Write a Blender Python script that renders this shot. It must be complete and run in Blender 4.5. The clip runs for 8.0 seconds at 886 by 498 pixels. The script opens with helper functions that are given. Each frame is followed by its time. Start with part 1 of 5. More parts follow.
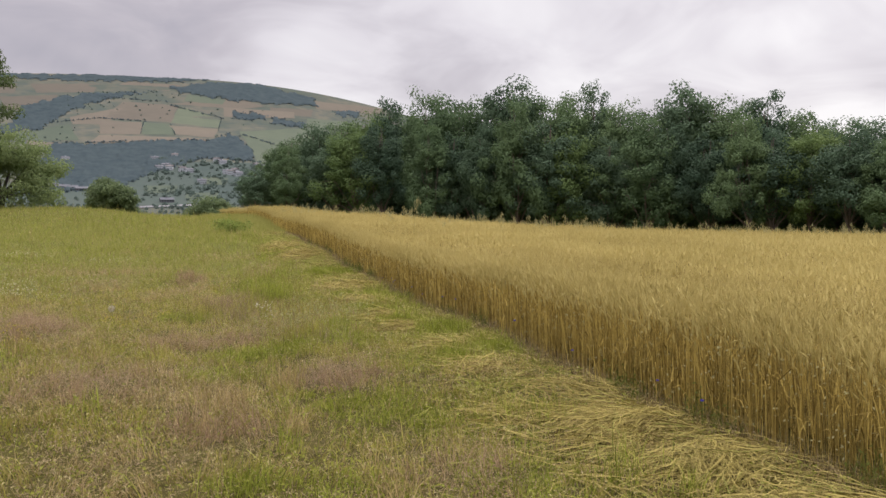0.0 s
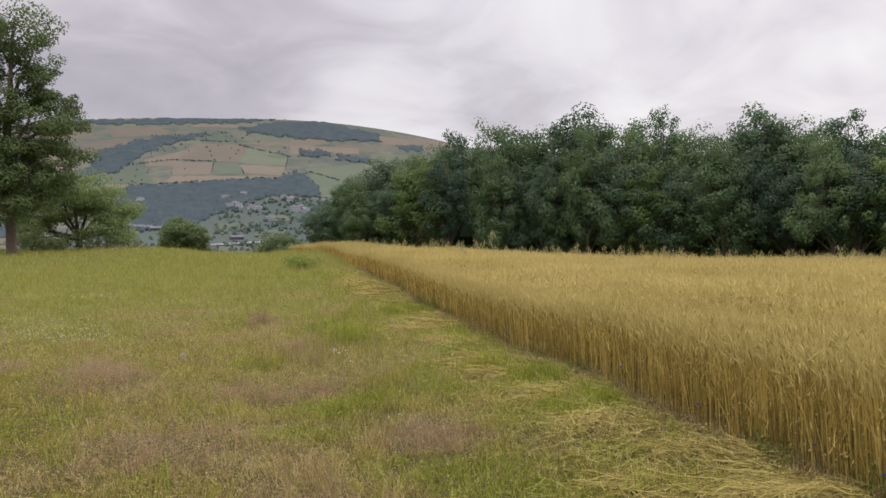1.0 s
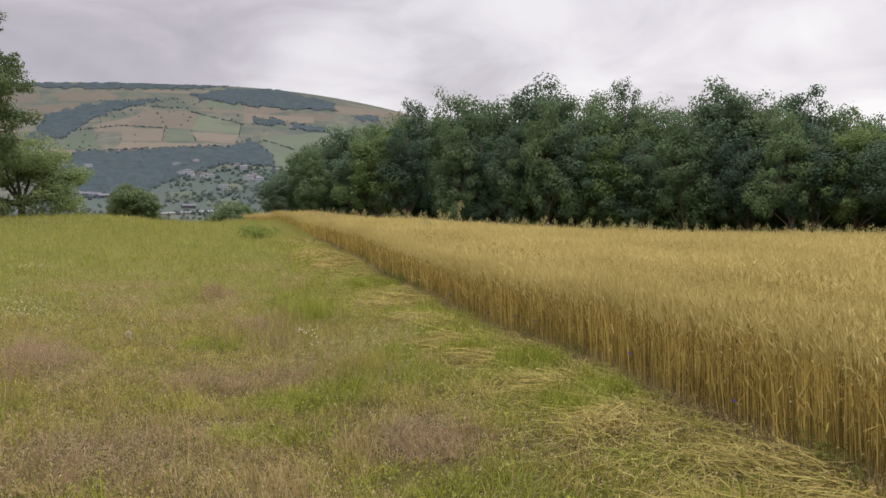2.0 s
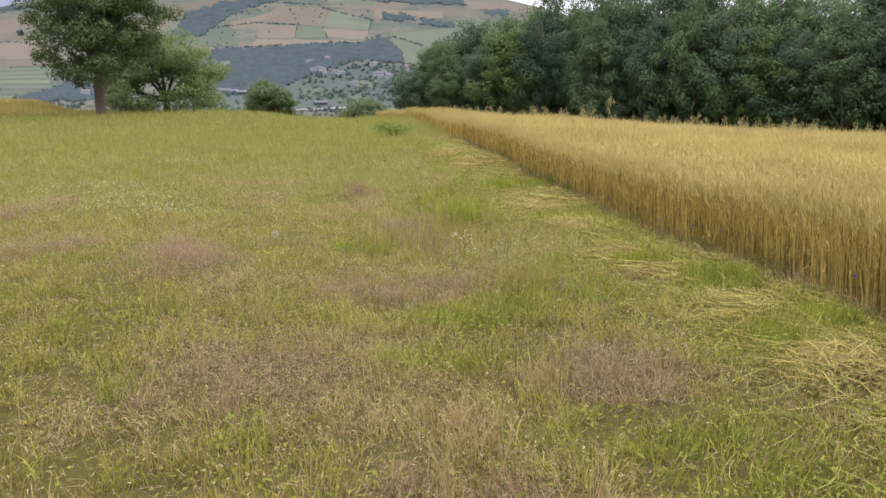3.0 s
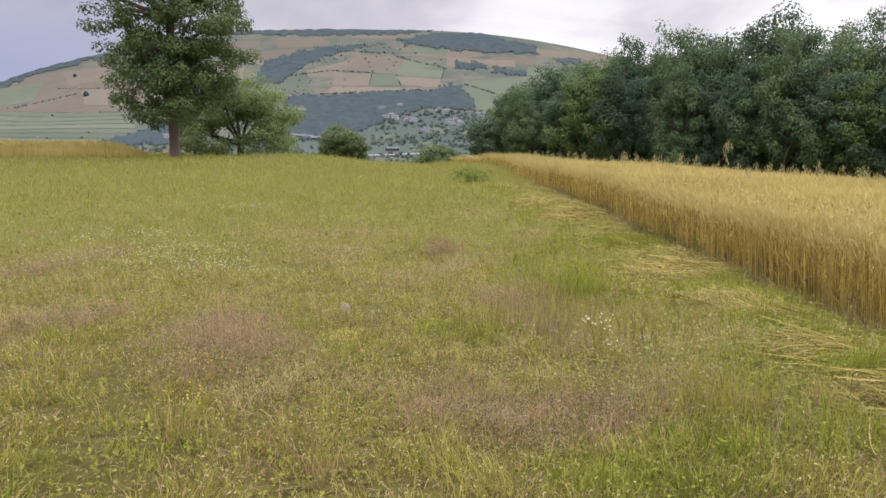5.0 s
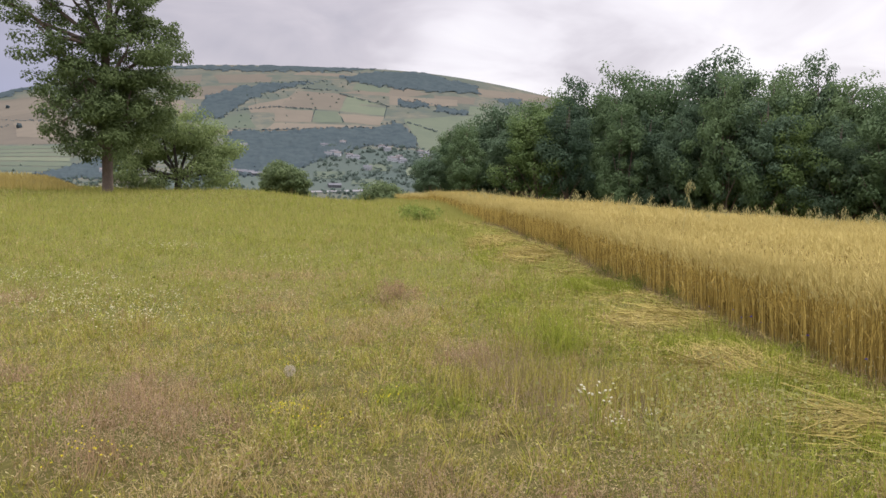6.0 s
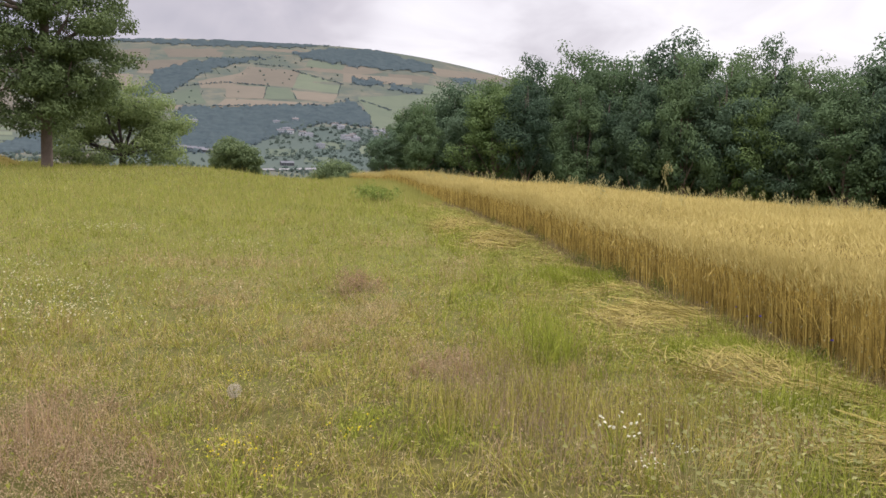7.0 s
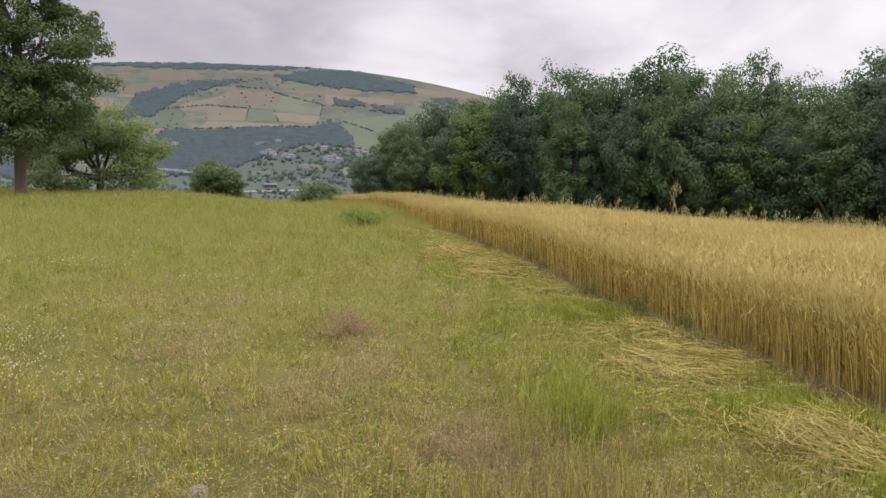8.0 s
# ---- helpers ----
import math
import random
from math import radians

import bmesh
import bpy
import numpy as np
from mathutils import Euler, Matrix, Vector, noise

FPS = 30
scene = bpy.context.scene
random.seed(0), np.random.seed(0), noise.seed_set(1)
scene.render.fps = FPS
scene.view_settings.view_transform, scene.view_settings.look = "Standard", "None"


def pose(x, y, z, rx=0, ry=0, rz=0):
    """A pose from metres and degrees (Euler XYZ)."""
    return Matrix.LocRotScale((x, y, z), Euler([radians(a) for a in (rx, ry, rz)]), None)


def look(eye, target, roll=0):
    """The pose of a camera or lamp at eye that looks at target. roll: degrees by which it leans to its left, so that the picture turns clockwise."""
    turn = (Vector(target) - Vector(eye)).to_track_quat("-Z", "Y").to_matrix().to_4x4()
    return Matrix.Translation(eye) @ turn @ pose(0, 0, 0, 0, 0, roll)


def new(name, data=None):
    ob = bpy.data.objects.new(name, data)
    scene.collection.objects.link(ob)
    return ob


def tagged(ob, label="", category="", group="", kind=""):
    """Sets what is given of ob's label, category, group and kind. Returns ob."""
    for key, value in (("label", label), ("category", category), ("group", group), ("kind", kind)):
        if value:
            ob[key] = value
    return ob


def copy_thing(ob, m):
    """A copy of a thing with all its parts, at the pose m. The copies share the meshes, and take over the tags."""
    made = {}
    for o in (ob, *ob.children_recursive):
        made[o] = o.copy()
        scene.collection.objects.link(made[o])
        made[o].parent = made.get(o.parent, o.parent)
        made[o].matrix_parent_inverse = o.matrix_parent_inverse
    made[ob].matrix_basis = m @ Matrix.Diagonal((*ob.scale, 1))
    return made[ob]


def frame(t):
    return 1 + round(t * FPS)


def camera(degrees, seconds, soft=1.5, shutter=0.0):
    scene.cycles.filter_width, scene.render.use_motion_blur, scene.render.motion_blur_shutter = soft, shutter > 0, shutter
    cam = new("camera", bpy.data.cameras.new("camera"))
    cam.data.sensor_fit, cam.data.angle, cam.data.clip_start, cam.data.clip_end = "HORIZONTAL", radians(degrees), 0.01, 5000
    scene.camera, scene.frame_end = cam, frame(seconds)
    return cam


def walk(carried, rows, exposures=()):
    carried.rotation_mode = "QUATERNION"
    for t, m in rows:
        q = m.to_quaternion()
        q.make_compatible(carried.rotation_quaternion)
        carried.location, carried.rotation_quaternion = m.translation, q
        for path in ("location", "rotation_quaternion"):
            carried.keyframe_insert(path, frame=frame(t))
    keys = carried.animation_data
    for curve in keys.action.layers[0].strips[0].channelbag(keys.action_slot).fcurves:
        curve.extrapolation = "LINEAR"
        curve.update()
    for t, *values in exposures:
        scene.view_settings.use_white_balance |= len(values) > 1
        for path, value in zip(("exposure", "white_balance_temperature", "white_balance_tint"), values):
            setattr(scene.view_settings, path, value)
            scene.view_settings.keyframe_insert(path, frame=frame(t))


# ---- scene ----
cam = camera(55.1, 8.0, soft=1.5)
PATH = [
    (0, (0.05, 1.61, 1.343), (0.006, 3.608, 1.254), -0.6),
    (0.5, (-0.063, 1.944, 1.384), (0.049, 3.939, 1.293), -2.3),
    (1, (-0.242, 2.373, 1.396), (-0.437, 4.363, 1.385), -1.9),
    (1.2, (-0.286, 2.562, 1.407), (-0.54, 4.546, 1.375), -1.3),
    (2.3, (-0.735, 3.657, 1.328), (-0.79, 5.652, 1.192), -1.2),
    (2.5, (-0.817, 3.829, 1.301), (-0.991, 5.81, 1.091), -1.7),
    (3, (-1.054, 4.173, 1.343), (-1.44, 6.11, 1.031), -0.9),
    (3.5, (-1.26, 4.625, 1.318), (-1.819, 6.53, 1.074), -2.2),
    (4, (-1.417, 5.215, 1.366), (-1.975, 7.124, 1.154), -1.9),
    (4.5, (-1.606, 5.638, 1.279), (-2.114, 7.559, 1.057), -0.5),
    (4.7, (-1.722, 5.864, 1.312), (-2.268, 7.776, 1.099), -0.4),
    (5.8, (-2.281, 6.994, 1.306), (-2.736, 8.936, 1.152), 0.3),
    (6, (-2.338, 7.175, 1.312), (-2.75, 9.128, 1.196), 0.3),
    (6.5, (-2.485, 7.728, 1.394), (-2.861, 9.69, 1.298), -0.3),
    (7, (-2.718, 8.21, 1.33), (-3.021, 10.18, 1.167), 0.9),
    (7.5, (-2.889, 8.719, 1.34), (-3.16, 10.697, 1.224), 1.3),
    (8, (-3.051, 9.25, 1.416), (-3.318, 11.229, 1.299), 0.1),
]
walk(cam, [(t, look(eye, target, roll)) for t, eye, target, roll in PATH],
     exposures=[(0, 0.12, 6500, 10), (0.5, -0.10, 6500, 10), (1.2, 0.12, 6500, 10), (2.5, 0.11, 6500, 10), (3.0, 0.50, 6250, 10), (3.5, 0.77, 5800, 19), (4.0, 0.43, 6050, 17),
                (4.5, 0.42, 6250, 11), (6.0, 0.36, 6450, 10), (6.5, 0.09, 6480, 8), (7.0, 0.40, 6450, 10), (7.5, 0.42, 6350, 10), (8.0, 0.22, 6500, 10)])

# ---- world, sun ----
SUN_AZ, SUN_EL = -28.0, 38.0          # degrees: left of straight ahead is plus


def node(tree, kind, **values):
    n = tree.nodes.new(kind)
    for key, value in values.items():
        n.inputs[key].default_value = value
    return n


def maths(tree, op, a, b=None, clamp=False):
    n = tree.nodes.new("ShaderNodeMath")
    n.operation, n.use_clamp = op, clamp
    for k, v in enumerate((a, b)):
        if v is None:
            continue
        if isinstance(v, (int, float)):
            n.inputs[k].default_value = v
        else:
            tree.links.new(v, n.inputs[k])
    return n.outputs[0]


def ramp(tree, fac, stops):
    n = tree.nodes.new("ShaderNodeValToRGB")
    els = n.color_ramp.elements
    while len(els) < len(stops):
        els.new(0.5)
    for el, (p, c) in zip(els, stops):
        el.position, el.color = p, (*c, 1)
    tree.links.new(fac, n.inputs[0])
    return n.outputs[0]


def mix(tree, fac, a, b, blend="MIX"):
    n = tree.nodes.new("ShaderNodeMix")
    n.data_type, n.blend_type = "RGBA", blend
    for k, v in ((0, fac), (6, a), (7, b)):
        if isinstance(v, (int, float)):
            n.inputs[k].default_value = v
        elif isinstance(v, tuple):
            n.inputs[k].default_value = (*v, 1)
        else:
            tree.links.new(v, n.inputs[k])
    return n.outputs[2]


def make_world():
    world = bpy.data.worlds.new("overcast_sky")
    scene.world = world
    world.use_nodes = True
    t = world.node_tree
    t.nodes.clear()
    sky = t.nodes.new("ShaderNodeTexSky")
    sky.sky_type, sky.sun_disc = "NISHITA", False
    sky.sun_elevation, sky.sun_rotation = radians(SUN_EL), radians(-SUN_AZ)
    co = t.nodes.new("ShaderNodeTexCoord")
    sep = t.nodes.new("ShaderNodeSeparateXYZ")
    t.links.new(co.outputs["Generated"], sep.inputs[0])
    x, y, z = sep.outputs
    up = maths(t, "MAXIMUM", z, 0.0)
    flat = maths(t, "ADD", up, 0.30)
    com = t.nodes.new("ShaderNodeCombineXYZ")
    t.links.new(maths(t, "DIVIDE", x, flat), com.inputs[0])
    t.links.new(maths(t, "DIVIDE", y, flat), com.inputs[1])
    big = node(t, "ShaderNodeTexNoise", Scale=0.85, Detail=3.0, Roughness=0.5, Distortion=0.5)
    fine = node(t, "ShaderNodeTexNoise", Scale=2.6, Detail=4.0, Roughness=0.55, Distortion=0.7)
    for n in (big, fine):
        t.links.new(com.outputs[0], n.inputs["Vector"])
    lump = maths(t, "ADD", maths(t, "MULTIPLY", big.outputs[0], 0.68), maths(t, "MULTIPLY", fine.outputs[0], 0.32))
    # the veiled sun: brighter cloud round its bearing
    a = radians(SUN_AZ)
    toward = maths(t, "ADD", maths(t, "MULTIPLY", x, -math.sin(a)), maths(t, "MULTIPLY", y, math.cos(a)))
    lit = maths(t, "POWER", maths(t, "MAXIMUM", toward, 0.0), 9.0)
    level = maths(t, "ADD", lump, maths(t, "MULTIPLY", lit, 0.17))
    cloud = ramp(t, level, [(0.36, (0.37, 0.35, 0.405)), (0.47, (0.505, 0.465, 0.51)), (0.56, (0.71, 0.67, 0.71)), (0.66, (0.88, 0.85, 0.87))])
    b1 = radians(47)
    bank = maths(t, "ADD", maths(t, "MULTIPLY", x, -math.sin(b1)), maths(t, "MULTIPLY", y, math.cos(b1)))
    bank = ramp(t, maths(t, "ADD", bank, maths(t, "MULTIPLY", maths(t, "SUBTRACT", fine.outputs[0], 0.5), 0.03)), [(0.930, (0, 0, 0)), (0.990, (1, 1, 1))])
    low = t.nodes.new("ShaderNodeMapRange")
    low.inputs[1].default_value, low.inputs[2].default_value, low.inputs[3].default_value, low.inputs[4].default_value = 0.10, 0.25, 0.95, 0.0
    t.links.new(z, low.inputs[0])
    cloud = mix(t, maths(t, "MULTIPLY", bank, low.outputs[0]), cloud, (0.29, 0.30, 0.44))
    mixed = mix(t, 0.94, mix(t, 1.0, sky.outputs[0], (0.12, 0.12, 0.12), "MULTIPLY"), cloud)
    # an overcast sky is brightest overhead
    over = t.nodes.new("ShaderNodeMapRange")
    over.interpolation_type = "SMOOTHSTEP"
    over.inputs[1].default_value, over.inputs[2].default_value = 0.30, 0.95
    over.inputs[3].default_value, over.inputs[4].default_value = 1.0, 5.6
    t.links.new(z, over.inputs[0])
    back = t.nodes.new("ShaderNodeBackground")
    t.links.new(mixed, back.inputs[0])
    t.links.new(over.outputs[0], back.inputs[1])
    out = t.nodes.new("ShaderNodeOutputWorld")
    t.links.new(back.outputs[0], out.inputs[0])


make_world()
sun_data = bpy.data.lights.new("sun", "SUN")
sun_data.energy, sun_data.angle, sun_data.color = 1.5, radians(20), (1.0, 0.95, 0.86)
sun = new("sun", sun_data)
a, e = radians(SUN_AZ), radians(SUN_EL)
sun.matrix_world = look((-60 * math.sin(a) * math.cos(e), 60 * math.cos(a) * math.cos(e), 60 * math.sin(e)), (0, 0, 0))


# ---- materials ----
def plant(name, dark, light, scale=3.0, rough=0.6, through_light=0.25, per_piece=0.5, patch=None, patch_scale=0.35, shine=0.03, per_object=0.0):
    """Leafy or strawy matter: a spread of tone from piece to piece and in drifts, some light passing through."""
    m = bpy.data.materials.new(name)
    m.use_nodes = True
    t = m.node_tree
    t.nodes.clear()
    geo = t.nodes.new("ShaderNodeNewGeometry")
    n = node(t, "ShaderNodeTexNoise", Scale=scale, Detail=3.0)
    t.links.new(geo.outputs["Position"], n.inputs["Vector"])
    k = maths(t, "ADD", maths(t, "MULTIPLY", geo.outputs["Random Per Island"], per_piece),
              maths(t, "MULTIPLY", maths(t, "SUBTRACT", n.outputs[0], 0.2), 1.0 - per_piece + 0.3), True)
    if per_object:
        info = t.nodes.new("ShaderNodeObjectInfo")
        k = maths(t, "ADD", k, maths(t, "MULTIPLY", maths(t, "SUBTRACT", info.outputs["Random"], 0.5), per_object), True)
    col = mix(t, k, dark, light)
    if patch:
        drift = node(t, "ShaderNodeTexNoise", Scale=patch_scale, Detail=2.0, Distortion=0.3)
        t.links.new(geo.outputs["Position"], drift.inputs["Vector"])
        f = ramp(t, drift.outputs[0], [(0.44, (0, 0, 0)), (0.62, (1, 1, 1))])
        col = mix(t, maths(t, "MULTIPLY", f, 0.75), col, patch)
    bsdf = node(t, "ShaderNodeBsdfPrincipled", Roughness=rough)
    bsdf.inputs["Specular IOR Level"].default_value = shine
    t.links.new(col, bsdf.inputs["Base Color"])
    tr = t.nodes.new("ShaderNodeBsdfTranslucent")
    t.links.new(col, tr.inputs[0])
    ms = t.nodes.new("ShaderNodeMixShader")
    ms.inputs[0].default_value = through_light
    t.links.new(bsdf.outputs[0], ms.inputs[1])
    t.links.new(tr.outputs[0], ms.inputs[2])
    out = t.nodes.new("ShaderNodeOutputMaterial")
    t.links.new(ms.outputs[0], out.inputs[0])
    return m


def solid(name, dark, light, scale=4.0, rough=0.85, bump=0.3, bump_scale=None, per_object=0.0, shine=0.15):
    """Earth, bark, wall, roof: two scales of tone and a relief."""
    m = bpy.data.materials.new(name)
    m.use_nodes = True
    t = m.node_tree
    bsdf = t.nodes["Principled BSDF"]
    bsdf.inputs["Roughness"].default_value = rough
    bsdf.inputs["Specular IOR Level"].default_value = shine
    geo = t.nodes.new("ShaderNodeNewGeometry")
    n1 = node(t, "ShaderNodeTexNoise", Scale=scale, Detail=5.0, Roughness=0.6)
    n2 = node(t, "ShaderNodeTexNoise", Scale=scale * 0.13, Detail=3.0)
    for n in (n1, n2):
        t.links.new(geo.outputs["Position"], n.inputs["Vector"])
    k = maths(t, "ADD", maths(t, "MULTIPLY", n1.outputs[0], 0.7), maths(t, "MULTIPLY", n2.outputs[0], 0.7))
    k = maths(t, "SUBTRACT", k, 0.2, True)
    if per_object:
        info = t.nodes.new("ShaderNodeObjectInfo")
        k = maths(t, "ADD", k, maths(t, "MULTIPLY", maths(t, "SUBTRACT", info.outputs["Random"], 0.5), per_object), True)
    t.links.new(mix(t, k, dark, light), bsdf.inputs["Base Color"])
    b = node(t, "ShaderNodeBump", Strength=bump, Distance=0.05)
    n3 = node(t, "ShaderNodeTexNoise", Scale=bump_scale or scale * 4, Detail=4.0)
    t.links.new(geo.outputs["Position"], n3.inputs["Vector"])
    t.links.new(n3.outputs[0], b.inputs["Height"])
    t.links.new(b.outputs[0], bsdf.inputs["Normal"])
    return m


def ground_material():
    """Meadow soil and thatch close by, pasture tinted with haze on the far slopes, in drifts."""
    m = bpy.data.materials.new("soil_and_hazed_hill")
    m.use_nodes = True
    t = m.node_tree
    bsdf = t.nodes["Principled BSDF"]
    bsdf.inputs["Roughness"].default_value = 0.95
    bsdf.inputs["Specular IOR Level"].default_value = 0.0
    geo = t.nodes.new("ShaderNodeNewGeometry")
    sizes = (14.0, 0.5, 0.011, 0.05)
    ns = []
    for s in sizes:
        n = node(t, "ShaderNodeTexNoise", Scale=s, Detail=5.0, Roughness=0.6)
        t.links.new(geo.outputs["Position"], n.inputs["Vector"])
        ns.append(n.outputs[0])
    near = mix(t, ramp(t, ns[0], [(0.35, (0, 0, 0)), (0.65, (1, 1, 1))]), (0.036, 0.031, 0.011), (0.100, 0.086, 0.030))
    near = mix(t, ramp(t, ns[1], [(0.4, (0, 0, 0)), (0.65, (1, 1, 1))]), near, (0.062, 0.056, 0.018))
    mat = mix(t, ramp(t, ns[1], [(0.4, (0, 0, 0)), (0.65, (1, 1, 1))]), (0.132, 0.128, 0.040), (0.098, 0.106, 0.034))
    # pasture of the far slopes, greyed and blued in colour to stand for haze
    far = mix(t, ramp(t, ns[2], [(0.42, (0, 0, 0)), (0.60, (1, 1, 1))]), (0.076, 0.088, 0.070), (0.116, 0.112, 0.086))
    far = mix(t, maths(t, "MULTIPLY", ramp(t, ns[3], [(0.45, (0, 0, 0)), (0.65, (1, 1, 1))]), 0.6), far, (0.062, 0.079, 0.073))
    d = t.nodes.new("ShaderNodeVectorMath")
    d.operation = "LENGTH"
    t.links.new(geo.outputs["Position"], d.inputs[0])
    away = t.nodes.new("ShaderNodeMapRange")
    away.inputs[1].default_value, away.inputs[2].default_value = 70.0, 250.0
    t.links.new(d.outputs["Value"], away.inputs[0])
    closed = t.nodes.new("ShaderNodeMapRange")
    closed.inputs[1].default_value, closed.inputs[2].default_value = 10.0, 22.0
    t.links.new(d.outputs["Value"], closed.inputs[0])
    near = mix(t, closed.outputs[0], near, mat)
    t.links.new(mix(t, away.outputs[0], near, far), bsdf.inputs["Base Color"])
    b = node(t, "ShaderNodeBump", Strength=0.5, Distance=0.03)
    t.links.new(ns[0], b.inputs["Height"])
    t.links.new(b.outputs[0], bsdf.inputs["Normal"])
    return m


M_GROUND = ground_material()
M_GRASS = plant("meadow_grass", (0.084, 0.080, 0.013), (0.494, 0.445, 0.108), 4.0, through_light=0.20, per_piece=0.8, patch=(0.252, 0.236, 0.040))
M_SWARD = plant("upper_sward", (0.205, 0.202, 0.051), (0.366, 0.354, 0.115), 1.5, through_light=0.38, per_piece=0.4, patch=(0.257, 0.264, 0.070))
M_LUSH = plant("lush_grass", (0.064, 0.083, 0.010), (0.350, 0.385, 0.062), 1.5, through_light=0.20, per_piece=0.75)
M_HERB = plant("herb_leaf", (0.075, 0.086, 0.012), (0.265, 0.275, 0.048), 1.5, through_light=0.20, per_piece=0.75)
M_LAID = plant("laid_grass", (0.110, 0.120, 0.026), (0.350, 0.340, 0.090), 2.0, through_light=0.2, per_piece=0.9)
M_TOP = plant("grass_seed_head", (0.240, 0.205, 0.085), (0.560, 0.490, 0.250), 3.0, per_piece=0.9)
M_THATCH = plant("dead_thatch", (0.065, 0.050, 0.020), (0.330, 0.260, 0.140), 5.0, per_piece=0.9)
M_LITTER = plant("broken_straw", (0.110, 0.080, 0.030), (0.430, 0.330, 0.128), 5.0, per_piece=0.9)
M_NOD = plant("nodding_spikelet", (0.21, 0.22, 0.075), (0.40, 0.39, 0.17), 3.0, through_light=0.4)
M_VIOLET = plant("flowering_bent_grass", (0.118, 0.070, 0.037), (0.436, 0.306, 0.181), 1.5, per_piece=0.85)
M_FLORET = plant("bent_grass_floret", (0.235, 0.160, 0.100), (0.490, 0.375, 0.242), 2.0, through_light=0.4, per_piece=0.8)
M_DRY = plant("dry_grass", (0.145, 0.105, 0.037), (0.485, 0.378, 0.171), 2.0, per_piece=0.85)
M_STRAW = plant("fallen_straw", (0.110, 0.088, 0.024), (0.405, 0.334, 0.103), 2.0, through_light=0.12, per_piece=0.95)
M_STALK = plant("wheat_stalk", (0.058, 0.034, 0.008), (0.505, 0.384, 0.108), 3.0, through_light=0.10, per_piece=1.0)
M_EAR = plant("wheat_ear", (0.315, 0.256, 0.083), (0.535, 0.444, 0.170), 0.8, per_piece=0.5, patch=(0.500, 0.413, 0.156))
# brown of lower leaves and straw, darkened to hold the shade between stems
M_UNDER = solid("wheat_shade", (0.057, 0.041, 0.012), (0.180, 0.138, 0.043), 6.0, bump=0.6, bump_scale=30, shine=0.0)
M_LEAF = [plant("leaf_%s" % k, d, l, 0.5, 0.6, 0.32, 0.28, None, shine=0.06, per_object=0.6) for k, d, l in (
    ("deep", (0.049, 0.082, 0.051), (0.114, 0.167, 0.092)),
    ("mid", (0.062, 0.102, 0.049), (0.150, 0.212, 0.094)),
    ("light", (0.069, 0.113, 0.039), (0.190, 0.257, 0.090)),
    ("ash", (0.054, 0.084, 0.036), (0.172, 0.220, 0.086)))]
M_ORCHARD = plant("orchard_leaf", (0.100, 0.145, 0.056), (0.270, 0.328, 0.132), 0.6, 0.6, 0.45, shine=0.06)
M_BUSH = plant("bush_leaf", (0.060, 0.095, 0.044), (0.195, 0.245, 0.108), 0.6, 0.6, 0.42, shine=0.06)
M_BARK = solid("bark", (0.072, 0.057, 0.048), (0.205, 0.158, 0.130), 6.0, bump=0.9)
M_LIMB = solid("gnarled_dark_bark", (0.035, 0.030, 0.026), (0.095, 0.080, 0.068), 6.0, bump=0.9)
# distant leaves: haze across the valley is mixed into the colour, blue and pale
M_WOODS = plant("hazed_wood_leaf", (0.070, 0.097, 0.108), (0.130, 0.164, 0.163), 0.05, 0.9, 0.5, 0.10, shine=0.0)
M_GARDEN = plant("hazed_garden_leaf", (0.098, 0.136, 0.118), (0.155, 0.194, 0.158), 0.02, 0.9, 0.5, 0.15, shine=0.0)
M_WEED = plant("edge_weed_leaf", (0.062, 0.076, 0.016), (0.180, 0.192, 0.046), 3.0, per_piece=0.7)
# meadow green shifted towards blue-grey, as haze over the valley floor
M_VALLEY = solid("hazed_valley_meadow", (0.052, 0.070, 0.064), (0.080, 0.096, 0.080), 0.03, bump=0.0, per_object=0.3, shine=0.0)
M_DOCK = plant("brown_seed_stalk", (0.150, 0.112, 0.070), (0.380, 0.290, 0.190), 3.0, per_piece=0.8)
M_CREAM = plant("cream_petal", (0.36, 0.34, 0.19), (0.58, 0.55, 0.37), 5.0)
M_WHITE = plant("white_petal", (0.48, 0.46, 0.32), (0.72, 0.70, 0.56), 5.0)
M_YELLOW = plant("yellow_petal", (0.42, 0.36, 0.02), (0.66, 0.55, 0.03), 5.0)
M_BLUE = plant("blue_petal", (0.06, 0.045, 0.30), (0.12, 0.09, 0.50), 5.0)
M_NETTLE = plant("nettle_leaf", (0.098, 0.140, 0.030), (0.265, 0.325, 0.082), 3.0, per_piece=0.7)
M_STEM = plant("green_stem", (0.07, 0.10, 0.03), (0.14, 0.17, 0.05), 3.0)
M_OAT = plant("oat_panicle", (0.30, 0.29, 0.13), (0.52, 0.48, 0.25), 3.0, through_light=0.4)
M_DOWN = plant("seed_down", (0.34, 0.30, 0.23), (0.50, 0.46, 0.37), 3.0, through_light=0.5)
# stubble and pasture dulled and blued: the hill's haze sits in these colours
M_TAN = solid("hazed_stubble", (0.098, 0.090, 0.073), (0.142, 0.125, 0.097), 0.035, bump=0.0, per_object=0.7, shine=0.0)
M_PASTURE = solid("hazed_pasture", (0.073, 0.090, 0.068), (0.115, 0.130, 0.090), 0.035, bump=0.0, per_object=0.7, shine=0.0)
M_PLASTER = solid("house_plaster", (0.27, 0.29, 0.31), (0.48, 0.50, 0.52), 0.5, bump=0.0, per_object=0.6)
M_ROOF = solid("roof_tile", (0.092, 0.086, 0.084), (0.150, 0.138, 0.132), 0.3, bump=0.0, per_object=0.8)
